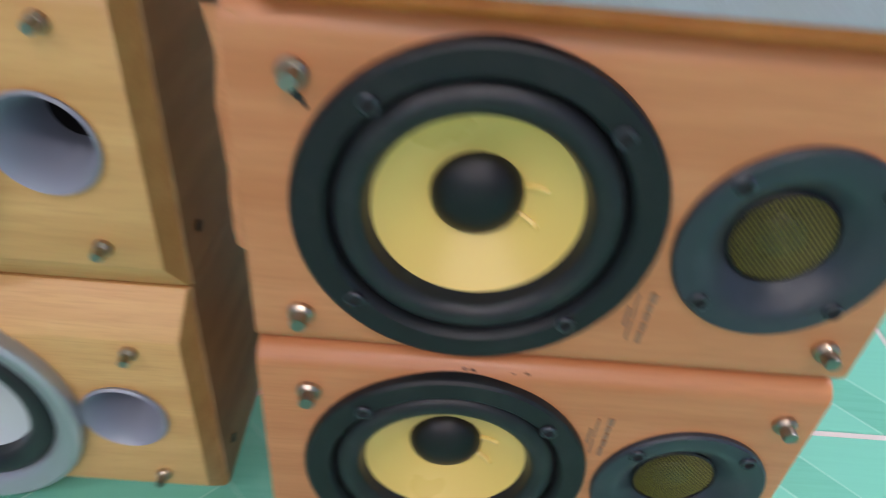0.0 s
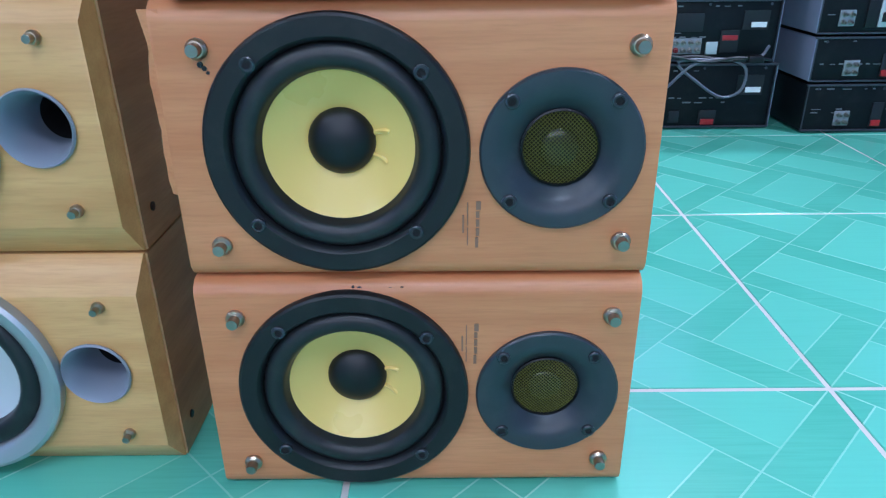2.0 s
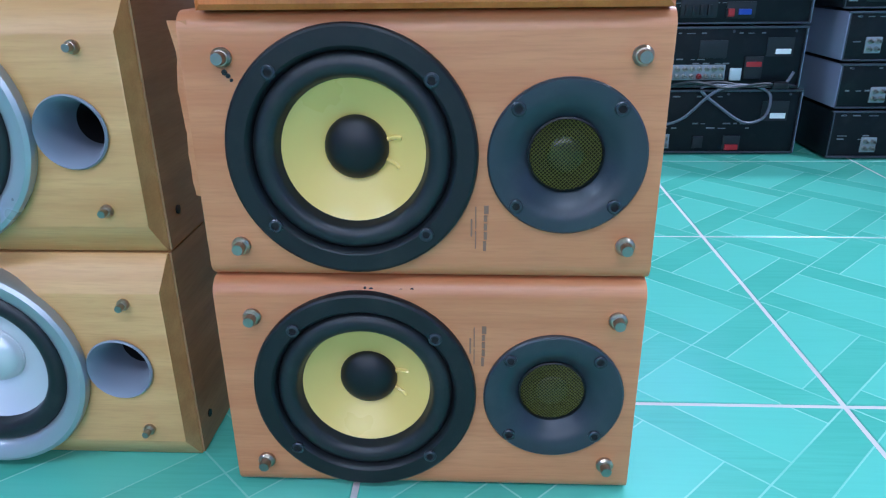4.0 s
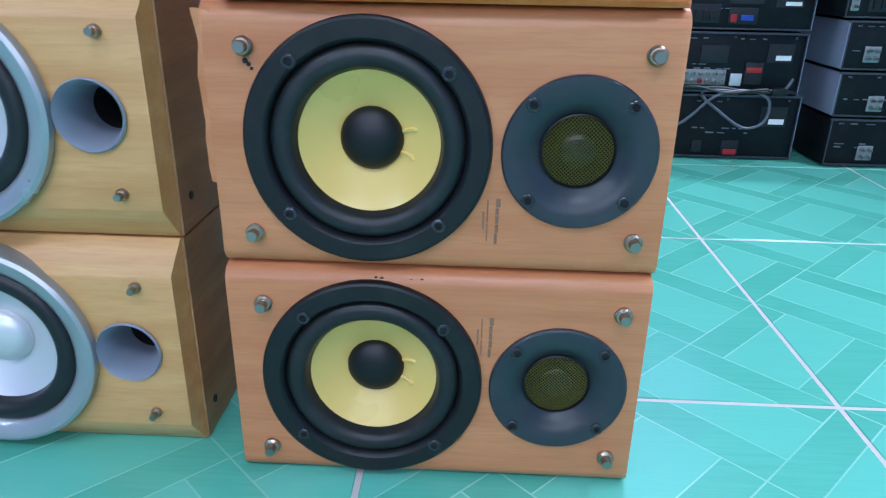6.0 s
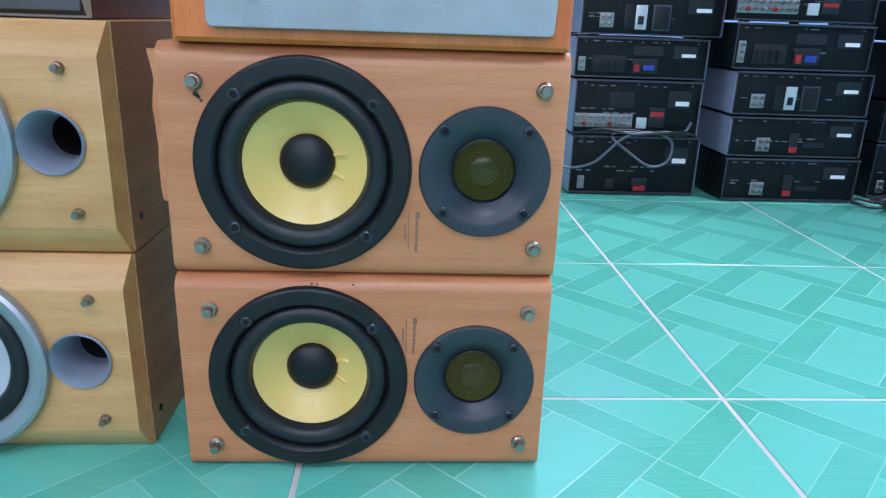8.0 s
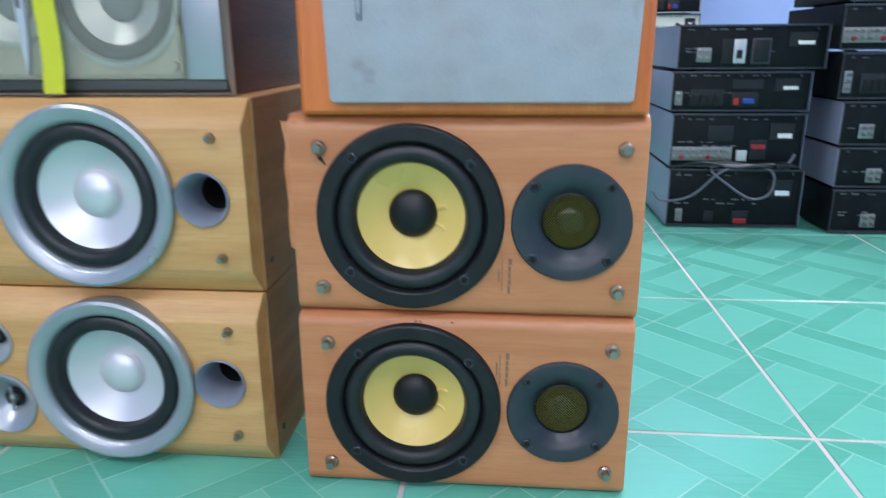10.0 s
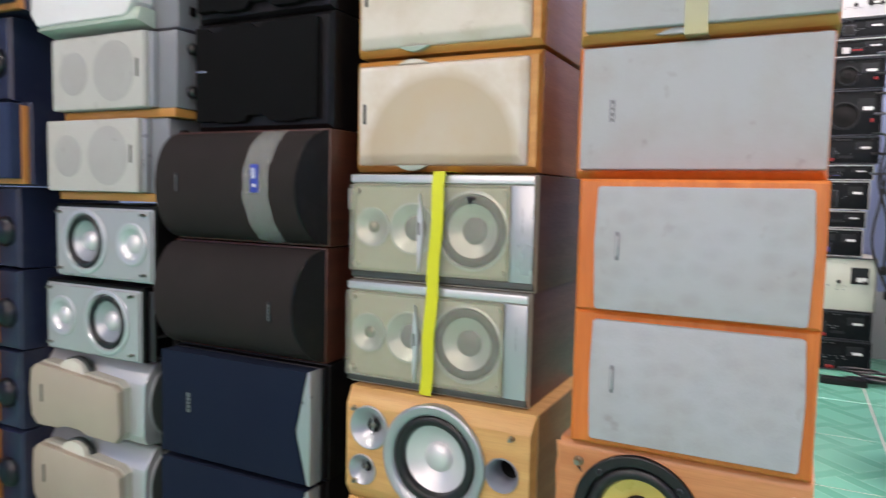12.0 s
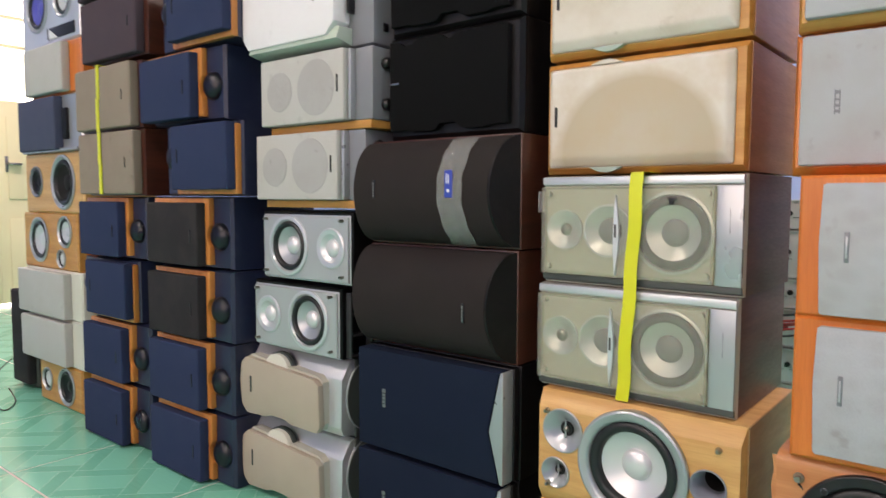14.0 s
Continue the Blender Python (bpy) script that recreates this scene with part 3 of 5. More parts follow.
for cx, cz, cr in ((-0.143, 0.1625, 0.0022), (-0.1405, 0.160, 0.0018), (-0.1385, 0.157, 0.0013)):
    part("chip", lathe([(cr, 0.0004), (cr, -0.0007), (0, -0.0008)], cx, cz, 0.0, 8), SCREW, up, "small dark chip in the veneer")
for cx, cz, cr in ((-0.045, 0.1965, 0.0022), (-0.021, 0.196, 0.002), (-0.018, 0.196, 0.0015), (-0.012, 0.1965, 0.002), (-0.05, 0.198, 0.0012)):
    part("chip", lathe([(cr, 0.004), (cr, -0.0002), (0, -0.0004)], cx, cz, 0.0025, 8), SCREW, low, "small dark chip in the veneer")


# ---------------------------------------------------------------- maple loudspeakers with silver cones
def maple_speaker(m, label, flip):
    w, h, d = 0.365, 0.211, 0.30
    s = thing("loudspeaker", label, "loudspeaker", m, "maple loudspeakers with silver cones")
    wx, wz = 0.0045, 0.109
    px, pz = 0.131, 0.108
    big, small = ((-0.1285, 0.144, 0.040), (-0.142, 0.064, 0.0285)) if not flip else ((-0.1335, 0.072, 0.038), (-0.1395, 0.151, 0.0285))
    holes = [(wx, wz, 0.0705), (px, pz, 0.0275), (big[0], big[1], 0.034), (small[0], small[1], 0.0235)]
    part("body", cabinet(w, h, d, [(0.006, 0.0305, 0.0), (0.0045, 0.029, 0.0006), (0.0008, 0.0015, 0.0195), (0.0003, 0.0005, 0.021)], holes), PALE_WOOD, s)
    for sx in (-1, 1):
        part("side_panel", box(sx * w / 2 - 0.0016, sx * w / 2 + 0.0016, 0.0225, d - 0.002, 0.001, h - 0.001), PALE_SIDE, s, "brown vinyl side")
    ring = part("woofer", lathe([(0.0955, 0.020), (0.0965, 0.004), (0.0985, -0.006), (0.0975, -0.0095), (0.094, -0.0115), (0.084, -0.0095), (0.0795, -0.006), (0.0775, -0.0012)], wx, wz, 0, 72), SILVER, s, "silver ring frame")
    part("surround", lathe([(0.0785, -0.003)] + roll(0.078, 0.0605, -0.0015, 0.006) + [(0.059, 0.007)], wx, wz, 0, 64), RUBBER, ring)
    part("cone", lathe([(0.0612, 0.005), (0.059, 0.0065), (0.045, 0.013), (0.026, 0.020)], wx, wz, 0, 64), SILVER_CONE, ring, "satin silver cone")
    part("dust_cap", lathe([(0.0272, 0.0192), (0.0268, 0.0182)] + dome(0.0262, 0.012, 0.0182, 9), wx, wz, 0, 40), SILVER_CONE, ring)
    for cx, cz, r in (big, small):
        tw = part("tweeter", lathe([(r, 0.001), (r, -0.0028), (r * 0.95, -0.0034), (r * 0.8, 0.0), (r * 0.55, 0.008), (r * 0.36, 0.016), (r * 0.3, 0.018)], cx, cz, 0, 48), SILVER, s, "silver horn")
        part("throat", lathe([(r * 0.34, 0.0165), (r * 0.3, 0.0135), (r * 0.2, 0.014), (0, 0.0145)], cx, cz, 0, 24), SOFT_BLACK, tw)
        part("plug", lathe(dome(r * 0.15, 0.006, 0.014, 5), cx, cz, 0, 20), STEEL, tw)
        part("bridge", box(cx - 0.0012, cx + 0.0012, 0.0088, 0.0118, cz - r * 0.42, cz + r * 0.42, 0.0004), SILVER, tw)
    port = part("port", lathe([(0.0285, 0.001), (0.0298, -0.0022), (0.0285, -0.0040), (0.0262, -0.001), (0.0235, 0.008), (0.0205, 0.022), (0.0196, 0.044)], px, pz, 0, 48), PORT_GREY, s, "grey flared reflex port")
    # deep end of the port tube, its shade painted near-black
    part("port_end", lathe([(0.0196, 0.0435), (0.0195, 0.09), (0, 0.09)], px, pz, 0, 32), RECESS_SHADE, port)
    for gx, gz in ((0.146, 0.172), (0.147, 0.044), (-0.1600, 0.176), (-0.1565, 0.041)):
        peg(s, gx, gz, 0, 0.0034, 0.011)
    part("side_screw", lathe([(0.004, 0.001), (0.004, -0.001), (0, -0.0012)], 0, 0, 0, 12), SCREW, s).matrix_local = pose(w / 2 + 0.0018, 0.045, 0.03, 0, 0, 90)
    return s


MX = -0.2325
maple_speaker(pose(MX, 0.02, 0.0005), "maple veneer loudspeaker with silver woofer on the tiles", True)
maple_speaker(pose(MX + 0.001, 0.021, 0.2125), "maple veneer loudspeaker stacked on its twin", False)


# ---------------------------------------------------------------- orange loudspeakers with grey cloth fronts
def orange_speaker(m, label, foot):
    w, h, d = 0.327, 0.193 + foot, 0.25
    s = thing("loudspeaker", label, "loudspeaker", m, "orange loudspeakers with grey grilles")
    part("body", cabinet(w, h, d, [(0.004, 0.004, 0.0), (0.0, 0.0, 0.004)]), ORANGE_WOOD, s)
    g = prism([(-0.1325, foot + 0.006), (-0.1355, foot + 0.10), (-0.1325, h - 0.014), (-0.129, h - 0.011), (0.143, h - 0.011), (0.147, h - 0.014), (0.1505, foot + 0.10), (0.147, foot + 0.006), (0.144, foot + 0.003), (-0.129, foot + 0.003)], "y", -0.011, 0.001, 0.002)
    grille = part("grille", g, COMB_CLOTH, s, "grey cloth grille with faint stains")
    b = part("badge", box(-0.1045, -0.0985, -0.0128, -0.010, foot + 0.076, foot + 0.117, 0.0012), GREY_SIDE, grille, "slim grey badge")
    part("badge_inlay", box(-0.1028, -0.1002, -0.0136, -0.0126, foot + 0.082, foot + 0.111, 0.0004), SILVER, b)
    return s


orange_speaker(pose(0.182, -0.004, 0.4101), "orange veneer loudspeaker with dusty grey cloth grille", 0.0094)
orange_speaker(pose(0.1825, -0.006, 0.6128, 0, 0, -0.5), "orange veneer loudspeaker with grey grille, stacked on its twin", 0.0017)


def grey_front_speaker(m, label, badge_at=None, taped=False):
    """Honey wood box with a light grey cloth grille set off by a rim of wood."""
    w, h, d = 0.352, 0.204, 0.27
    s = thing("loudspeaker", label, "loudspeaker", m, "honey wood loudspeakers with grey grilles")
    part("body", cabinet(w, h, d, [(0.006, 0.012, 0.0), (0.001, 0.002, 0.008), (0.0, 0.0, 0.012)]), HONEY_WOOD if taped else ORANGE_WOOD, s)
    g = box(-w / 2 + 0.012, w / 2 - 0.002, -0.014, 0.001, 0.014, h - 0.006, 0.004, seg=3)
    grille = part("grille", g, GREY_CLOTH, s, "grey cloth grille")
    if badge_at:
        bars(grille, badge_at, 0.085, -0.0142, [(-0.006, 0.0016, 0, 0.034), (0.0, 0.0016, 0, 0.034), (-0.003, 0.006, 0.002, 0.006), (-0.003, 0.006, 0.010, 0.014), (-0.003, 0.006, 0.019, 0.022), (-0.003, 0.006, 0.028, 0.033)], GREY_SIDE)
    if taped:
        part("finger_notch", prism([(-0.06 + 0.06 * i / 10, 0.004 + 0.008 * math.sin(math.pi * i / 10)) for i in range(11)], "y", -0.006, 0.002), GREY_CLOTH, s)
    if taped:
        part("tape", box(-0.02, 0.012, -0.0152, -0.0138, 0.0, h, bm=box(-0.02, 0.012, -0.0148, d, -0.0012, -0.0002)), STRAW_TAPE, s, "yellowed clear tape")
    return s


grey_front_speaker(pose(0.168, 0.058, 0.809), "orange wood loudspeaker with plain grey grille", -0.113)
grey_front_speaker(pose(0.172, 0.045, 1.0145), "honey wood loudspeaker with taped grey grille", None, True)


# ---------------------------------------------------------------- silver loudspeakers under hazy covers
def silver_speaker(m, label):
    w, h, d = 0.357, 0.195, 0.29
    s = thing("loudspeaker", label, "loudspeaker", m, "silver loudspeakers with hazy covers")
    part("body", box(-w / 2, w / 2, 0.022, d, 0, h, 0.0015), BROWN_WOOD, s, "brown vinyl cabinet")
    part("front_frame", cabinet(w - 0.001, h - 0.001, 0.0215, [(0.001, 0.017, 0.004), (0.0, 0.012, 0.006), (0, 0, 0.012)], [(0.0655, 0.098, 0.0655), (-0.0495, 0.098, 0.042), (-0.1345, 0.098, 0.033)]), BEIGE_GREY, s)
    part("top_strip", prism([(0.012, h - 0.001), (-0.004, h - 0.003), (-0.004, h - 0.016), (0.006, h - 0.018)], "x", -w / 2 + 0.001, w / 2 - 0.001, 0.001), PALE_SILVER, s, "pale silver top strip")
    part("bottom_strip", prism([(0.014, 0.001), (0.0, 0.006), (0.001, 0.016), (0.008, 0.018)], "x", -w / 2 + 0.001, w / 2 - 0.001, 0.001), DARK_GREY_SIDE, s, "dark grey bottom strip")
    side = part("side_strip", box(0.137, w / 2 - 0.001, -0.003, 0.008, 0.0165, h - 0.019, 0.0015), SILVER, s, "silver side strip")
    bars(side, 0.1585, 0.10, -0.0034, [(0, 0.0008, 0.0, 0.012), (0, 0.0008, 0.016, 0.022), (0, 0.0008, 0.026, 0.04)], GREY_SIDE)
    wf = part("woofer", lathe([(0.069, 0.005), (0.069, 0.001), (0.0645, 0.0), (0.0622, 0.003)] + roll(0.061, 0.050, 0.006, 0.004) + [(0.034, 0.013), (0.023, 0.0165)], 0.0655, 0.098, 0, 56), PALE_SILVER, s, "silver woofer")
    part("dust_cap", lathe(dome(0.0235, 0.008, 0.016), 0.0655, 0.098, 0, 32), GREY_SIDE, wf)
    part("surround", lathe(roll(0.0622, 0.0465, 0.0042, 0.004), 0.0655, 0.098, 0, 48), DARK_GREY_SIDE, wf)
    md = part("midrange", lathe([(0.0465, 0.005), (0.0465, 0.0), (0.043, 0.0), (0.034, 0.006), (0.021, 0.013)], -0.0495, 0.098, 0, 44), PALE_SILVER, s, "silver midrange cone")
    part("dust_cap", lathe(dome(0.0225, 0.008, 0.0125), -0.0495, 0.098, 0, 32), GREY_SIDE, md)
    tw = part("tweeter", lathe([(0.036, 0.005), (0.036, 0.0), (0.033, 0.0), (0.021, 0.006), (0.011, 0.009)], -0.1345, 0.098, 0, 36), PALE_SILVER, s, "silver tweeter")
    part("dome", lathe(dome(0.0115, 0.007, 0.009), -0.1345, 0.098, 0, 24), STEEL, tw)
    cover = part("cover", box(-w / 2 + 0.002, 0.136, -0.0105, -0.0065, 0.018, h - 0.02, 0.0015), HAZY_COVER, s, "hazy see-through plastic cover")
    rim = None
    for x0, x1, z0, z1 in ((-w / 2 + 0.002, -w / 2 + 0.007, 0.018, h - 0.02), (0.131, 0.136, 0.018, h - 0.02), (-w / 2 + 0.007, 0.131, 0.018, 0.022), (-w / 2 + 0.007, 0.131, h - 0.024, h - 0.02)):
        rim = box(x0, x1, -0.0062, 0.004, z0, z1, 0.001, rim)
    part("rim", rim, HAZY_COVER, cover)
    for sx, sz in ((-0.166, 0.03), (-0.166, h - 0.032), (0.123, 0.03), (0.123, h - 0.032)):
        part("post", lathe([(0.005, 0.006), (0.005, -0.006), (0, -0.0062)], sx, sz, 0, 12), BEIGE_GREY, cover)
    fin = [(-0.028 + 0.0065 * math.sin(math.pi * i / 12), 0.022 + 0.138 * i / 12) for i in range(13)]
    fin += [(-0.028 - 0.0035 * math.sin(math.pi * i / 12), 0.022 + 0.138 * i / 12) for i in range(11, 0, -1)]
    f = part("fin", prism(fin, "y", -0.0155, -0.0095), PALE_SILVER, s, "pointed silver fin")
    bars(f, -0.0275, 0.088, -0.0156, [(0, 0.0035, 0, 0.022)], PRINT_GREY)
    return s


silver_speaker(pose(-0.2525, 0.052, 0.4245), "silver loudspeaker with brown sides under a hazy cover")
clip_one = silver_speaker(pose(-0.2475, 0.053, 0.6205), "silver loudspeaker with hazy cover, strapped to its twin")
part("torn_foam", prism([(0.059, 0.156), (0.077, 0.158), (0.078, 0.153), (0.072, 0.151), (0.070, 0.144), (0.064, 0.145), (0.064, 0.151)], "y", -0.0125, -0.0104, 0.0004), SCREW, clip_one, "scrap of torn black foam")
strap = thing("packing_strap", "bright yellow packing strap round two silver loudspeakers", "strap", pose(0, 0, 0))
band = bmesh.new()
sp = []
for i in range(15):
    z = 0.4275 + 0.391 * i / 14
    x = -0.256 + 0.02 * i / 14 + 0.0016 * math.sin(i * 1.3)
    sp.append((x, 0.0365 + 0.0012 * math.sin(i * 0.9), z))
sp += [(-0.235, 0.05, 0.8195), (-0.234, 0.12, 0.8175), (-0.233, 0.33, 0.8175)]
pairs = [(band.verts.new((x - 0.0115, y, z)), band.verts.new((x + 0.0115, y, z)), band.verts.new((x + 0.0115, y + 0.0008, z + 0.0004)), band.verts.new((x - 0.0115, y + 0.0008, z + 0.0004))) for x, y, z in sp]
for a, b in zip(pairs, pairs[1:]):
    for k in range(4):
        band.faces.new((a[k], a[(k + 1) % 4], b[(k + 1) % 4], b[k]))
part("strap_band", band, YELLOW_STRAP, strap)


# ---------------------------------------------------------------- cream fronted loudspeakers
def cream_speaker(m, label, cloth_material, flip=False):
    w, h, d = 0.362, 0.205, 0.30
    s = thing("loudspeaker", label, "loudspeaker", m, "honey wood loudspeakers with cream grilles")
    part("body", cabinet(w, h, d, [(0.004, 0.010, 0.0), (0.001, 0.004, 0.006), (0.0, 0.0, 0.012)]), HONEY_WOOD, s)
    for sx in (-1, 1):
        part("side_panel", box(sx * w / 2 - 0.0014, sx * w / 2 + 0.0014, 0.014, d - 0.002, 0.001, h - 0.001), TEAK_SIDE, s, "warm brown vinyl side")
    g = bmesh.new()
    a = [(-0.172, 0.012), (0.163, 0.012), (0.163, h - 0.012), (-0.172, h - 0.012)]
    n = [(-0.164, 0.030), (0.151, 0.030), (0.151, h - 0.018), (-0.164, h - 0.018)]
    va, vb, vc = ([g.verts.new((x, y, z)) for x, z in q] for q, y in ((a, 0.001), (a, -0.004), (n, -0.015)))
    for p, q in ((va, vb), (vb, vc)):
        for i in range(4):
            g.faces.new((p[i], p[(i + 1) % 4], q[(i + 1) % 4], q[i]))
    g.faces.new(vc)
    g.faces.new(va[::-1])
    bmesh.ops.bevel(g, geom=g.edges[:], offset=0.0055, segments=3, affect="EDGES", profile=0.6)
    grille = part("grille", g, cloth_material, s, "cream cloth grille with bevelled rim")
    badge(grille, -0.153, 0.105, 0.005, 0.036, -0.015, PRINT_GREY, "small dark badge")
    tab = prism([(-0.088 + 0.064 * i / 12, 0.012 - 0.010 * math.sin(math.pi * i / 12)) for i in range(13)], "y", -0.010, 0.001, 0.0008)
    part("finger_tab", tab, GREEN_GREY, s, "grey-green pull tab")
    if flip:
        part("top_tab", prism([(-0.088 + 0.064 * i / 12, h - 0.012 + 0.008 * math.sin(math.pi * i / 12)) for i in range(13)], "y", -0.010, 0.001, 0.0008), CREAM_CLOTH, s)
    return s


cream_speaker(pose(-0.2605, 0.088, 0.8195), "honey wood loudspeaker with stained cream grille", STAINED_CREAM, True)
cream_speaker(pose(-0.2585, 0.086, 1.031), "honey wood loudspeaker with clean cream grille", CREAM_CLOTH)


# ---------------------------------------------------------------- navy wedge fronted loudspeakers
def wedge_speaker(m, label):
    w, h, d = 0.395, 0.226, 0.33
    s = thing("loudspeaker", label, "loudspeaker", m, "navy loudspeakers with silver end trims")
    part("body", box(-w / 2, w / 2, 0.034, d, 0, h, 0.003), BLACK_BODY, s, "black cabinet")
    part("rim", box(-w / 2 + 0.002, w / 2 - 0.004, 0.016, 0.036, 0.004, h - 0.003, 0.004), SOFT_BLACK, s)
    front = [(-w / 2 + 0.004, 0.006), (0.181, 0.006), (0.156, h * 0.46), (0.181, h - 0.006), (-w / 2 + 0.004, h - 0.006)]
    part("grille", prism(front, "y", -0.020, 0.018, 0.003), DEEP_NAVY_CLOTH, s, "navy cloth front")
    part("end_cap", prism([(0.1835, 0.006), (0.1905, 0.004), (0.1905, h - 0.004), (0.1835, h - 0.006), (0.1585, h * 0.46)], "y", -0.019, 0.016, 0.002), SILVER, s, "silver pointed end trim")
    bars(s, -0.118, 0.098, -0.0205, [(0.002, 0.009, 0.0, 0.007), (0.002, 0.009, 0.009, 0.015), (0.002, 0.009, 0.017, 0.022), (0.002, 0.009, 0.024, 0.030), (0.002, 0.010, 0.032, 0.040)], BADGE_GREY).matrix_local = pose(0, 0.0, 0)
    return s


wedge_speaker(pose(-0.664, 0.01, 0.0005), "navy cloth loudspeaker with silver end cap on the tiles")
wedge_speaker(pose(-0.66, 0.008, 0.228), "navy cloth loudspeaker with silver end cap, stacked")


# ---------------------------------------------------------------- bow fronted dark loudspeakers
def bow_speaker(m, label, badge_x, badge_z, taped):
    w, h, d = 0.39, 0.219, 0.32
    s = thing("loudspeaker", label, "loudspeaker", m, "dark loudspeakers with bowed fronts")
    part("body", box(-w / 2, w / 2, 0.0, d, 0, h, 0.002), DARK_RED_WOOD, s, "mahogany vinyl cabinet")
    arc = [(0.002 - 0.064 * math.sin(math.pi * i / 14), 0.003 + (h - 0.006) * (1 - math.cos(math.pi * i / 14)) / 2) for i in range(15)]
    # one end is cut off on a slant, closed by a black cap
    bow, cap = prism(arc, "x", -w / 2 + 0.002, w / 2 - 0.006), prism([(y * 0.985, z) for y, z in arc], "x", w / 2 - 0.0058, w / 2 - 0.002)
    for shape in (bow, cap):
        for v in shape.verts:
            if v.co.x > 0:
                v.co.x += 0.030 * (v.co.y - 0.002) / 0.064
    part("grille", bow, BROWN_BLACK_CLOTH, s, "brown-black cloth bowed front")
    part("end_cap", cap, BLACK_BODY, s, "black slanted end cap")
    lg = part("badge", box(badge_x - 0.0035, badge_x + 0.0035, -0.0635, -0.059, badge_z - 0.019, badge_z + 0.019, 0.001), PRINT_GREY, s, "small upright badge")
    bars(lg, badge_x, badge_z - 0.016, -0.0637, [(0.0, 0.0028, 0.0, 0.004), (0.0, 0.0028, 0.0055, 0.010), (0.0, 0.0028, 0.0115, 0.016), (0.0, 0.0028, 0.0175, 0.022), (0.0, 0.0034, 0.0235, 0.030)], BADGE_GREY)
    if taped:
        part("side_label", box(w / 2 - 0.0005, w / 2 + 0.001, 0.06, 0.085, 0.07, 0.11), LABEL_WHITE, s, "torn white sticker")
    if taped:
        bm = bmesh.new()
        crease = random.Random(21)
        outer = [(0.002 - 0.0658 * math.sin(math.pi * i / 44), 0.002 + (h - 0.004) * (1 - math.cos(math.pi * i / 44)) / 2) for i in range(45)]
        strip = []
        for i, (y, z) in enumerate(outer):
            drift = 0.004 * math.sin(i * 0.21) + 0.0015 * math.sin(i * 0.9)
            strip.append([bm.verts.new((0.045 + 0.0068 * k + drift, y - 0.0006 - crease.uniform(0, 0.0016), z)) for k in range(10)])
        for a, b in zip(strip, strip[1:]):
            for k in range(9):
                bm.faces.new((a[k], a[k + 1], b[k + 1], b[k]))
        tape = part("tape", bm, CLEAR_TAPE, s, "wrinkled clear packing tape")
        lab = part("tape_label", box(0.062, 0.080, -0.066, -0.0645, 0.098, 0.150, 0.0003), BLUE_PLASTIC, tape, "blue sticker with white print")
        bars(lab, 0.071, 0.104, -0.0662, [(-0.004, 0.002, 0.02, 0.04), (0.001, 0.002, 0.02, 0.038), (0.0, 0.006, 0.004, 0.010)], LABEL_WHITE)
    return s


bow_speaker(pose(-0.661, 0.032, 0.4565), "dark bow-fronted loudspeaker with red-brown sides", 0.110, 0.100, False)
bow_speaker(pose(-0.657, 0.034, 0.678), "dark bow-fronted loudspeaker with clear tape across", -0.132, 0.115, True)


# ---------------------------------------------------------------- black loudspeakers
def black_speaker(m, label):
    w, h, d = 0.345, 0.219, 0.30
    s = thing("loudspeaker", label, "loudspeaker", m, "black loudspeakers")
    part("body", box(-w / 2, w / 2, 0.014, d, 0, h, 0.004), BLACK_BODY, s, "black vinyl cabinet")
    part("front_rim", cabinet(w - 0.002, h - 0.002, 0.0155, [(0.008, 0.008, 0.0), (0, 0, 0.008)]), BLACK_BODY, s)
    top = [(-0.160 + 0.305 * i / 24, h - 0.012 - 0.012 * (0.5 + 0.5 * math.tanh(8 * math.sin(i * 0.55) - 2)) * (1 if 2 < i < 14 else 0.2)) for i in range(25)]
    bottom = [(0.145 - 0.305 * i / 24, 0.014 + 0.014 * (0.5 + 0.5 * math.tanh(6 * math.sin(i * 0.6 + 1) - 1)) * (1 if 6 < i < 20 else 0.3)) for i in range(25)]
    part("grille", prism(top + bottom, "y", -0.013, 0.002, 0.0015), BLACK_CLOTH, s, "black cloth grille with wavy rim")
    badge(s, -0.145, 0.118, 0.028, 0.004, -0.0135)
    return s


black_speaker(pose(-0.645, 0.052, 0.9), "black loudspeaker with black cloth grille and silver badge")
black_speaker(pose(-0.647, 0.058, 1.121), "black loudspeaker with black cloth grille, stacked on top")


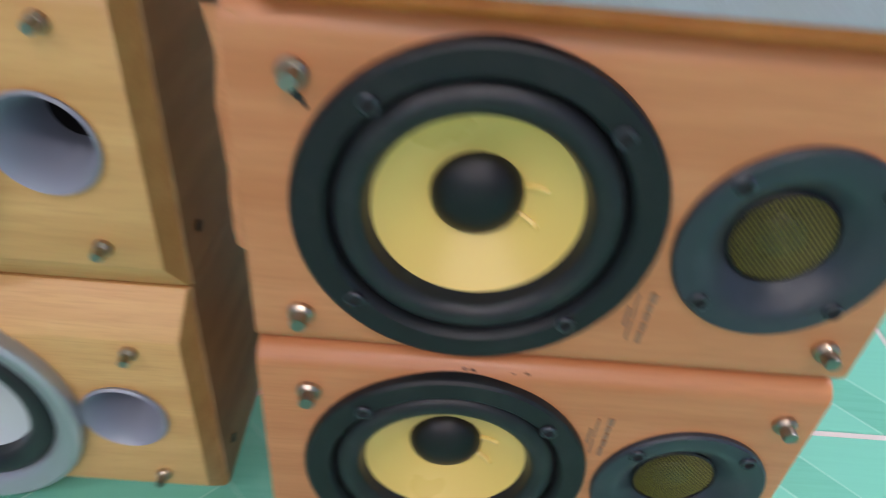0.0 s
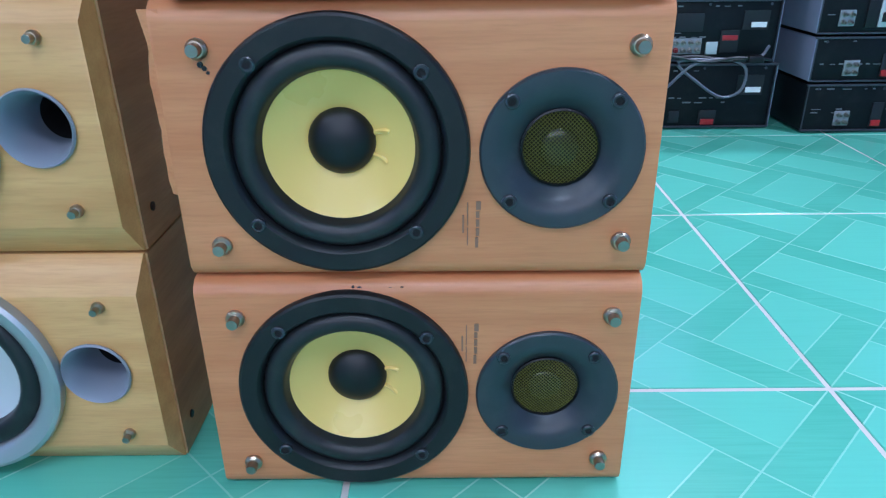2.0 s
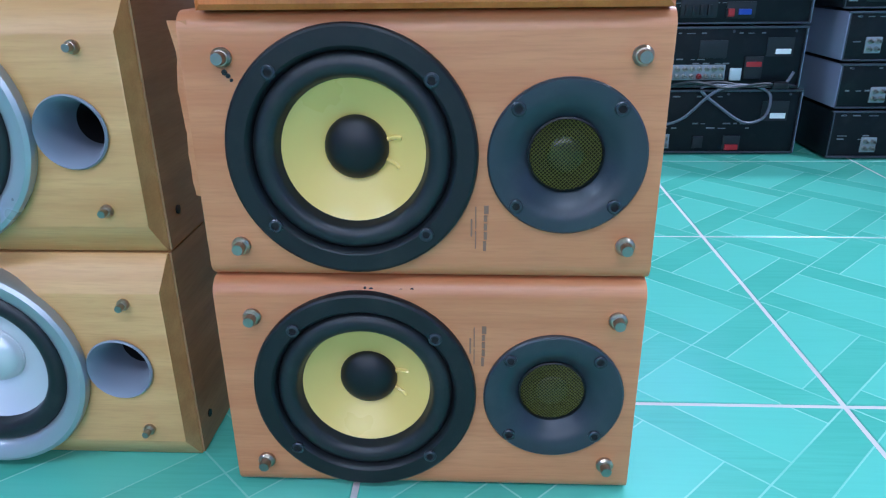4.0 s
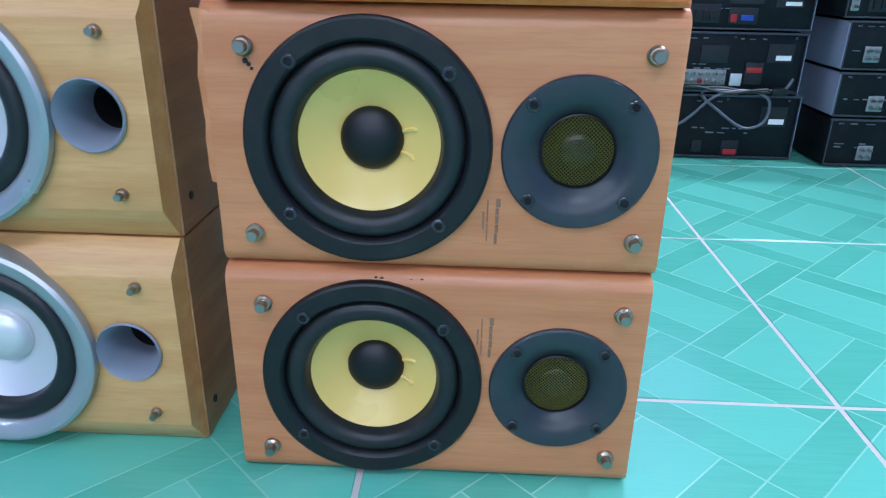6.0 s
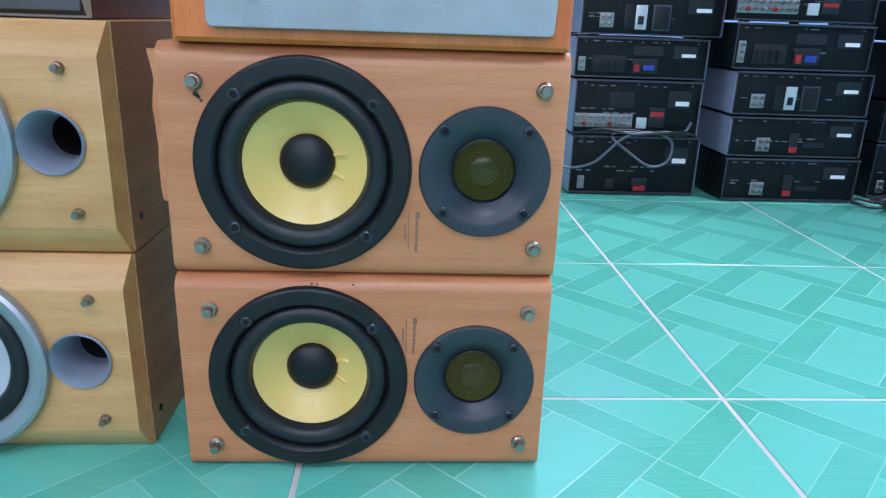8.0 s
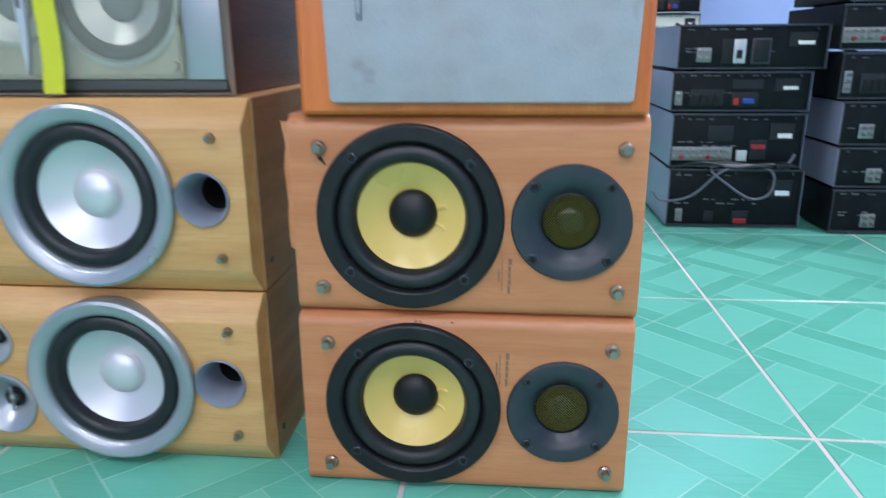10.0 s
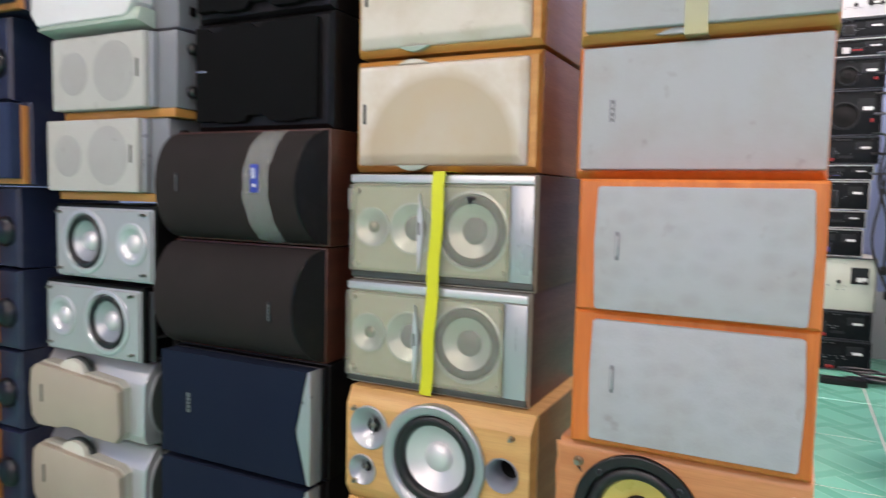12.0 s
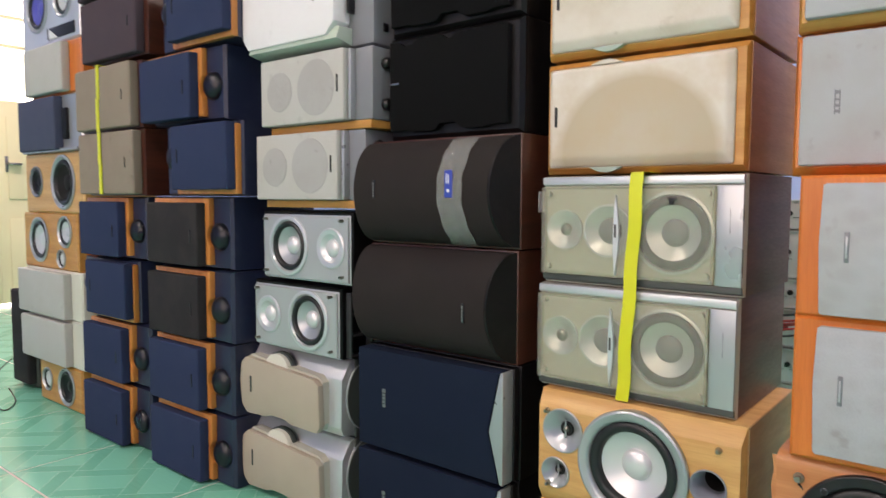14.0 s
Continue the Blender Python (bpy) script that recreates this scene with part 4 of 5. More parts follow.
# ---------------------------------------------------------------- beige loudspeakers with sculpted fronts
def beige_speaker(m, label):
    w, h, d = 0.36, 0.197, 0.27
    s = thing("loudspeaker", label, "loudspeaker", m, "beige loudspeakers with sculpted fronts")
    part("body", box(-w / 2 + 0.004, w / 2, 0.045, d, 0, h - 0.004, 0.004), DARK_GREY_SIDE, s, "dark grey-green cabinet")
    shell = [(0.046, 0.004), (0.010, 0.010), (0.0, 0.03), (0.004, h - 0.05), (0.030, h - 0.010), (0.046, h - 0.004)]
    part("shoulder", prism(shell, "x", -w / 2 + 0.006, w / 2 - 0.004, 0.003), PALE_SILVER, s, "silver front shell")
    oval = [(0.082 + 0.058 * math.cos(a) * (1.0 if math.cos(a) > 0 else 1.12), h / 2 + (h / 2 - 0.014) * math.sin(a)) for a in (2 * math.pi * i / 24 for i in range(24))]
    part("side_panel", prism(oval, "x", w / 2 - 0.002, w / 2 + 0.0025, 0.001), DARK_GREY_SIDE, s, "dark oval side panel")
    part("side_trim", prism([(0.082 + (y - 0.082) * 1.03, h / 2 + (z - h / 2) * 1.02) for y, z in oval], "x", w / 2 - 0.003, w / 2 + 0.0012), SILVER, s, "thin silver outline")
    face = [(-0.178, 0.095), (-0.172, 0.148), (-0.150, 0.164), (-0.085, 0.160), (0.02, 0.152), (0.116, 0.146), (0.134, 0.134), (0.138, 0.034), (0.126, 0.016), (0.03, 0.018), (0.004, 0.026), (-0.05, 0.026), (-0.075, 0.018), (-0.150, 0.014), (-0.172, 0.036)]
    part("backing", prism([(-0.03 + (x + 0.03) * 0.985, z + 0.004) for x, z in face], "y", -0.016, 0.012), BEIGE_GREY, s, "grey-beige rim behind the grille")
    grille = part("grille", prism(face, "y", -0.034, -0.014, 0.007), BEIGE, s, "beige moulded grille")
    for rad, y0, y1, mt, words in ((0.050, -0.008, 0.006, DARK_GREY_SIDE, "dark shadow gap arc"), (0.044, -0.020, 0.004, CREAM_METAL, "pale half-round thumb tab")):
        arc = [(-0.040 + rad * math.cos(math.pi * i / 16), 0.150 + 0.75 * rad * math.sin(math.pi * i / 16)) for i in range(17)]
        part("thumb_tab", prism(arc, "y", y0, y1, 0.0015), mt, s, words)
    seam = [(-0.165, 0.166), (-0.10, 0.170), (0.01, 0.172), (0.03, 0.166), (0.05, 0.158), (0.12, 0.154)]
    tube([(x, 0.008 + (z - h + 0.05) * 0.62, z) for x, z in seam], 0.0013, "seam", DARK_GREY_SIDE, s)
    badge(grille, -0.128, 0.095, 0.005, 0.042, -0.034, DARK_GREY_SIDE, "dark upright badge")
    return s


beige_speaker(pose(-1.135, 0.03, 0.0005), "beige fronted loudspeaker with dusty grille on the tiles")
beige_speaker(pose(-1.128, 0.024, 0.1985), "beige fronted loudspeaker with thumb tab, stacked")


# ---------------------------------------------------------------- small two-way loudspeakers with brushed fronts
LATTICE = plain("dark_grey_plastic", srgb(42, 45, 47), 0.4)
BRIGHT_PLATE = plain("satin_silver_plate", srgb(180, 184, 186), 0.34, 0.45, 0.05)


def two_way(m, label, woofer_left):
    w, h, d = 0.318, 0.165, 0.26
    s = thing("loudspeaker", label, "loudspeaker", m, "black two-way loudspeakers with silver fronts")
    k = 1 if woofer_left else -1
    wx, tx, cz = -0.055 * k, 0.098 * k, h / 2
    part("body", cabinet(w + 0.008, h + 0.002, d, [(0.004, 0.003, 0.0075), (0.0, 0.0, 0.012)], [(wx, cz - 0.001 + 0.001, 0.0625), (tx, cz, 0.0375)]), BLACK_BODY, s, "black cabinet")
    part("front_plate", cabinet(w, h - 0.006, 0.0072, [(0.006, 0.006, 0.0), (0.004, 0.004, 0.002), (0.004, 0.004, 0.006)], [(wx, cz - 0.001, 0.0612), (tx, cz - 0.001, 0.036)], False), BRIGHT_PLATE, s, "satin silver front plate")
    wf = part("woofer", lathe([(0.073, 0.0006), (0.073, -0.0035), (0.070, -0.005), (0.064, -0.0045), (0.061, 0.0)], wx, cz, 0, 56), PALE_SILVER, s, "silver woofer rim")
    part("surround", lathe([(0.0615, 0.0)] + roll(0.061, 0.047, 0.003, 0.008) + [(0.045, 0.006)], wx, cz, 0, 48), RUBBER, wf)
    part("cone", lathe([(0.0475, 0.0035), (0.036, 0.010), (0.022, 0.016)], wx, cz, 0, 48), SILVER, wf)
    part("dust_cap", lathe(dome(0.0225, 0.012, 0.0155), wx, cz, 0, 32), SILVER_CONE, wf)
    tw = part("tweeter", lathe([(0.0475, 0.0006), (0.0475, -0.0025), (0.044, -0.004), (0.034, -0.002), (0.028, 0.004), (0.020, 0.007)], tx, cz, 0, 48), PALE_SILVER, s, "silver tweeter plate")
    part("dome", lathe(dome(0.0205, 0.010, 0.007), tx, cz, 0, 28), SILVER_CONE, tw)
    for sx in (-1, 1):
        for z in (0.018, h - 0.018):
            peg(s, sx * (w / 2 - 0.02), z, 0, 0.0036, 0.012, False)
    if not woofer_left:
        # a black plastic lattice fixed to one side
        x0, x1 = w / 2 + 0.0038, w / 2 + 0.020
        for z in (0.004, 0.052, 0.100, 0.150):
            part("lattice_bar", box(x0, x1, 0.028, d - 0.03, z, z + 0.006, 0.0015), LATTICE, s, "black plastic rib")
        for y in (0.022, 0.085, 0.150, 0.215):
            part("lattice_bar", box(x0 + 0.001, x1 + 0.002, y, y + 0.007, 0.003, 0.157, 0.0015), LATTICE, s, "black plastic rib")
    return s


two_way(pose(-1.107, 0.012, 0.397), "black loudspeaker with silver front and woofer", False)
two_way(pose(-1.067, 0.012, 0.575), "black loudspeaker with silver front and large woofer", True)


# ---------------------------------------------------------------- grey loudspeakers with pale cloth fronts
def pale_speaker(m, label):
    w, h, d = 0.385, 0.158, 0.26
    s = thing("loudspeaker", label, "loudspeaker", m, "grey loudspeakers with pale grilles")
    part("base_strip", box(-w / 2 + 0.03, w / 2 - 0.005, 0.012, d - 0.01, -0.018, 0.0, 0.002), HONEY_WOOD, s, "strip of wood underneath")
    part("body", box(-w / 2 + 0.05, w / 2, 0.012, d, 0.0, h, 0.006), GREY_SIDE, s, "grey cabinet")
    part("edge", box(w / 2 - 0.062, w / 2 - 0.052, -0.004, 0.014, 0.002, h - 0.002, 0.003), SILVER, s)
    g = box(-w / 2 + 0.025, w / 2 - 0.065, -0.014, 0.012, 0.001, h - 0.001, 0.005, seg=3)
    grille = part("grille", g, LIGHT_GREY_CLOTH, s, "pale grey cloth grille")
    for cx, r in ((-0.095, 0.047), (0.035, 0.064)):
        part("driver_mark", lathe([(r, 0.001), (r * 0.985, -0.0009), (r * 0.96, -0.0012), (r * 0.5, -0.0014), (0, -0.0014)], cx, h / 2, -0.0139, 44), WHITE_MARK, grille, "round driver showing through")
    badge(grille, 0.108, h * 0.52, 0.004, 0.038, -0.014, PRINT_GREY)
    for z in (0.035, h - 0.035):
        part("knob", lathe([(0.012, 0.001), (0.013, -0.010), (0.009, -0.016), (0, -0.016)], 0, 0, 0, 18), SCREW, s, "black rubber foot").matrix_local = pose(w / 2 - 0.0005, 0.05, z, 0, 0, 90)
    return s


WHITE_MARK = cloth("shadowed_grey_cloth", srgb(164, 165, 164), srgb(144, 140, 134), 0.3)
pale_speaker(pose(-1.05, 0.004, 0.769), "grey loudspeaker with pale round-marked grille")
pale_speaker(pose(-1.025, 0.002, 0.946), "grey loudspeaker with pale grille on wood strips")

white = thing("loudspeaker", "white fronted grey loudspeaker with cut corners", "loudspeaker", pose(-1.045, 0.0, 1.112))
part("body", box(-0.14, 0.20, 0.03, 0.28, 0, 0.235, 0.008), GREY_SIDE, white, "grey cabinet")
part("base_lip", prism([(-0.02, 0.012), (0.03, 0.0), (0.03, 0.04), (-0.01, 0.04)], "x", -0.185, 0.135, 0.003), GREEN_GREY, white, "pale green lower lip")
wg = [(-0.205, 0.05), (-0.185, 0.022), (0.10, 0.022), (0.128, 0.05), (0.128, 0.20), (0.10, 0.228), (-0.17, 0.228), (-0.205, 0.195)]
wgr = part("grille", prism(wg, "y", -0.022, 0.03, 0.005), WHITE_CLOTH, white, "white cloth grille with cut corners")
badge(wgr, 0.062, 0.125, 0.004, 0.048, -0.022, PRINT_GREY)
for z in (0.03, 0.19):
    part("plug", box(0.199, 0.203, 0.06, 0.075, z, z + 0.018, 0.001), SCREW, white)
part("side_slot", box(0.134, 0.142, 0.012, 0.031, 0.07, 0.22, 0.001), SCREW, white)


# ---------------------------------------------------------------- navy loudspeakers with orange baffles
NAVY_GLOSS = plain("glossy_navy", srgb(14, 17, 28), 0.3, spec=0.4)


def navy_speaker(m, label, cloth_material, group="navy loudspeakers with orange baffles"):
    """Navy cabinet, an orange baffle board, a cloth grille on it and a round port beside it."""
    w, h, d = 0.362, 0.193, 0.27
    s = thing("loudspeaker", label, "loudspeaker", m, group)
    part("body", cabinet(w, h, d, [(0.010, 0.006, 0.0), (0.003, 0.002, 0.008), (0, 0, 0.10)], [(0.130, 0.088, 0.026)]), NAVY_BODY, s, "dark navy vinyl cabinet")
    notch = [(0.127 - 0.040 * math.cos(a), 0.088 + 0.040 * math.sin(a)) for a in (radians(-45 + 9 * i) for i in range(11))]
    board = [(-w / 2 + 0.006, 0.012), (0.100, 0.012)] + notch + [(0.100, h - 0.004), (-w / 2 + 0.006, h - 0.004)]
    part("baffle", prism(board, "y", -0.016, 0.001, 0.0025), AMBER_WOOD, s, "orange wood baffle board")
    g = part("grille", box(-w / 2 + 0.008, 0.083, -0.044, -0.014, 0.008, h - 0.016, 0.006, seg=3), cloth_material, s, "cloth grille")
    badge(g, 0.052, 0.088, 0.003, 0.036, -0.044, PRINT_GREY)
    port = part("port", lathe([(0.037, 0.002)] + dome(0.0365, 0.021, -0.001, 8), 0.130, 0.088, 0, 36), NAVY_GLOSS, s, "bulging glossy navy port plug")
    return s


FX, FY = -1.486, -0.028
first = navy_speaker(pose(FX, FY, 0.0005), "navy loudspeaker with navy grille and orange baffle on the tiles", NAVY_CLOTH)
copy_thing(first, pose(FX - 0.004, FY + 0.002, 0.195))
grey_one = navy_speaker(pose(FX + 0.004, FY, 0.3895), "navy loudspeaker with charcoal grille and orange baffle", CHARCOAL_CLOTH)
copy_thing(grey_one, pose(FX + 0.002, FY + 0.003, 0.584))
for i, (dx, dy) in enumerate(((0, 0), (0.004, 0.002), (-0.004, 0.0), (0.0, 0.004))):
    if i == 2:
        tagged(copy_thing(first, pose(-1.968, FY + dy, 0.0005 + 0.1945 * i + 0.193, 0, 180, 0)), "navy loudspeaker standing upside down between its twins")
    else:
        copy_thing(first, pose(-1.918 + dx, FY + dy, 0.0005 + 0.1945 * i))
tagged(copy_thing(first, pose(-1.43, FY, 0.972, 0, 180, 0)), "navy loudspeaker turned upside down, orange baffle showing")
tagged(copy_thing(first, pose(-1.495, FY - 0.002, 0.974)), "navy loudspeaker with navy grille in the upper row")
tagged(copy_thing(first, pose(-1.43, FY - 0.004, 1.362, 0, 180, 0)), "navy loudspeaker upside down near the top of its stack")


def taupe_speaker(m, label, cloth_material, w=0.37, h=0.196):
    s = thing("loudspeaker", label, "loudspeaker", m, "taupe fronted loudspeakers")
    part("body", box(-w / 2 + 0.01, w / 2, 0.0, 0.26, 0, h, 0.004), DARK_RED_WOOD, s, "red-brown cabinet")
    g = part("grille", box(-w / 2, w / 2 - 0.02, -0.03, 0.002, 0.004, h - 0.004, 0.009, seg=3), cloth_material, s, "soft cloth grille")
    badge(g, 0.12, h / 2, 0.003, 0.03, -0.03, PRINT_GREY)
    return s


taupe_speaker(pose(-1.895, FY - 0.01, 0.7795), "taupe cloth fronted loudspeaker held by a yellow strap", TAUPE_CLOTH)
taupe_speaker(pose(-1.90, FY - 0.012, 0.977), "taupe cloth fronted loudspeaker, strapped in the stack", TAUPE_CLOTH)
taupe_speaker(pose(-1.86, FY - 0.008, 1.185), "dark plum fronted loudspeaker near the top", PLUM_CLOTH, 0.36, 0.19)
taupe_speaker(pose(-1.88, FY - 0.008, 1.377), "dark cloth fronted loudspeaker on top", PLUM_CLOTH, 0.36, 0.19)
st2 = thing("packing_strap", "thin yellow packing strap round two taupe loudspeakers", "strap", pose(0, 0, 0))
bm = None
for z0, z1, x in ((0.783, 0.875, -1.922), (0.873, 0.978, -1.926), (0.976, 1.075, -1.93), (1.073, 1.174, -1.925)):
    bm = prism([(x - 0.009, z0), (x + 0.009, z0), (x + 0.008, z1), (x - 0.010, z1)], "y", FY - 0.0445, FY - 0.0425, bm=bm)
box(-1.934, -1.916, FY - 0.0445, 0.2, 1.1735, 1.175, bm=bm)
part("strap_band", bm, YELLOW_STRAP, st2)


# ---------------------------------------------------------------- the far mixed stack
def mixed_speaker(name_label, m, w, h, body, front, drivers, frame=None, grille=None):
    """A small loudspeaker: cabinet, front plate with holes, and any drivers as (x, z, radius, ring, cone)."""
    s = thing("loudspeaker", name_label, "loudspeaker", m)
    part("body", box(-w / 2, w / 2, 0.029, 0.26, 0, h, 0.004), body, s)
    part("front_plate", cabinet(w, h, 0.030, [(0.006, 0.006, 0.0), (0, 0, 0.006)], [(x, z, r * 0.86) for x, z, r, a, b in drivers]), front, s)
    for x, z, r, ringm, conem in drivers:
        o = part("driver", lathe([(r, 0.001), (r, -0.004), (r * 0.93, -0.006), (r * 0.86, -0.002), (r * 0.82, 0.003)], x, z, 0, 40), ringm, s, "round driver ring")
        part("surround", lathe([(r * 0.86, 0.001)] + roll(r * 0.83, r * 0.66, 0.003, r * 0.08) + [(r * 0.63, 0.006)], x, z, 0, 36), RUBBER, o)
        part("cone", lathe([(r * 0.665, 0.004), (r * 0.3, r * 0.2), (r * 0.28, r * 0.14), (r * 0.16, r * 0.09), (0, r * 0.075)], x, z, 0, 36), conem, o)
    if grille:
        x0, x1, mat_g = grille
        part("grille", box(x0, x1, -0.03, 0.002, 0.006, h - 0.006, 0.008, seg=3), mat_g, s, "cloth grille")
    return s


mixed_speaker("small honey wood loudspeaker with two drivers on the tiles", pose(-2.45, 0.0, 0.0005), 0.36, 0.158, HONEY_WOOD, HONEY_WOOD, [(-0.11, 0.085, 0.045, SILVER, SILVER_CONE), (0.055, 0.08, 0.07, SILVER, SOFT_BLACK)])
mixed_speaker("cream loudspeaker with off-white cloth grille", pose(-2.485, 0.0, 0.1595), 0.47, 0.172, CREAM_METAL, CREAM_METAL, [], grille=(-0.235, 0.155, LIGHT_GREY_CLOTH))
mixed_speaker("cream loudspeaker with off-white grille, stacked", pose(-2.49, 0.0, 0.3325), 0.49, 0.176, CREAM_METAL, CREAM_METAL, [], grille=(-0.245, 0.165, LIGHT_GREY_CLOTH))
mixed_speaker("orange wood loudspeaker with three silver drivers", pose(-2.50, 0.0, 0.5095), 0.46, 0.206, ORANGE_WOOD, HONEY_WOOD, [(-0.09, 0.105, 0.085, SILVER, SILVER_CONE), (0.135, 0.14, 0.058, SILVER, SILVER_CONE), (0.10, 0.042, 0.035, SILVER, SILVER_CONE)])
mixed_speaker("pale wood loudspeaker with one empty dark woofer hole", pose(-2.45, 0.0, 0.7165), 0.49, 0.218, PALE_WOOD, PALE_WOOD, [(-0.145, 0.115, 0.058, GREY_SIDE, SOFT_BLACK), (0.085, 0.11, 0.098, SILVER, RECESS_SHADE)])
slotted = mixed_speaker("grey plastic loudspeaker with dark blue grille", pose(-2.45, 0.0, 0.9355), 0.50, 0.198, GREY_SIDE, SILVER, [], grille=(-0.22, 0.10, GLARE_NAVY_CLOTH))
part("slot", box(0.115, 0.15, -0.012, 0.002, 0.04, 0.15, 0.006), SOFT_BLACK, slotted, "dark upright slot")
part("lower_lip", box(-0.235, 0.235, -0.014, 0.002, 0.0, 0.012, 0.004), SILVER, slotted)
# glare is put into this front too: pale grey cloth in place of taupe
mixed_speaker("wooden loudspeaker with rounded grey cloth front", pose(-2.40, 0.0, 1.1345), 0.42, 0.178, ORANGE_WOOD, ORANGE_WOOD, [], grille=(-0.20, 0.12, LIGHT_GREY_CLOTH))
blue_one = mixed_speaker("silver loudspeaker with blue tinted woofer and tweeter", pose(-2.43, 0.0, 1.3135), 0.48, 0.245, GREY_SIDE, PALE_SILVER, [(-0.105, 0.145, 0.09, SILVER, BLUE_CONE := plain("blue_cone", srgb(96, 100, 190), 0.35, 0.2)), (0.11, 0.150, 0.07, SILVER, SILVER_CONE)])
part("port_slot", box(-0.02, 0.20, -0.003, 0.004, 0.018, 0.058, 0.002), SOFT_BLACK, blue_one, "dark slot below the drivers")
part("port_wedge", prism([(0.0, 0.018), (0.07, 0.018), (0.0, 0.054)], "y", -0.005, 0.002, 0.001), WHITE_PLASTIC, blue_one, "white wedge in the slot")
tall = thing("floor_loudspeaker", "tall charcoal loudspeaker standing behind the stack", "loudspeaker", pose(-2.845, 0.035, 0.0))
part("body", box(-0.085, 0.085, 0.0, 0.26, 0, 0.41, 0.02, seg=3), DARK_GREY_SIDE, tall)
part("grille", box(-0.08, 0.08, -0.03, 0.004, 0.02, 0.40, 0.012, seg=3), CHARCOAL_CLOTH, tall, "charcoal cloth grille")
loose = thing("loose_cable", "thin black cable curling on the green tiles", "cable", pose(0, 0, 0))
tube([(-2.935, 0.05, 0.13), (-2.985, -0.01, 0.07), (-2.97, -0.07, 0.006), (-2.80, -0.13, 0.003), (-2.64, -0.162, 0.003), (-2.54, -0.155, 0.003), (-2.62, -0.095, 0.003), (-2.71, -0.072, 0.012), (-2.74, -0.075, 0.03)], 0.0024, "cable", CABLE, loose)


# ---------------------------------------------------------------- stacks of hi-fi units seen from behind
JACK_PLATE = plain("grey_socket_plate", srgb(146, 150, 154), 0.4, 0.2)


def jack_block(parent, x, z, columns, rows_n, y=-0.001, pitch=0.017):
    plate = part("jack_plate", box(x - 0.009, x + pitch * (columns - 1) + 0.009, y - 0.0022, y + 0.001, z - 0.009, z + pitch * (rows_n - 1) + 0.009, 0.0006), JACK_PLATE, parent, "grey socket plate")
    for i in range(columns):
        for j in range(rows_n):
            mat_j = RED_PLASTIC if (j == 0 and columns > 2 and i % 4 == 1) else STEEL
            part("jack", lathe([(0.0062, 0.001), (0.0062, -0.003), (0.0042, -0.0035), (0.0042, -0.011), (0.0028, -0.0112), (0.0026, -0.004), (0, -0.004)], x + i * pitch, z + j * pitch, y - 0.002, 12), mat_j, plate)


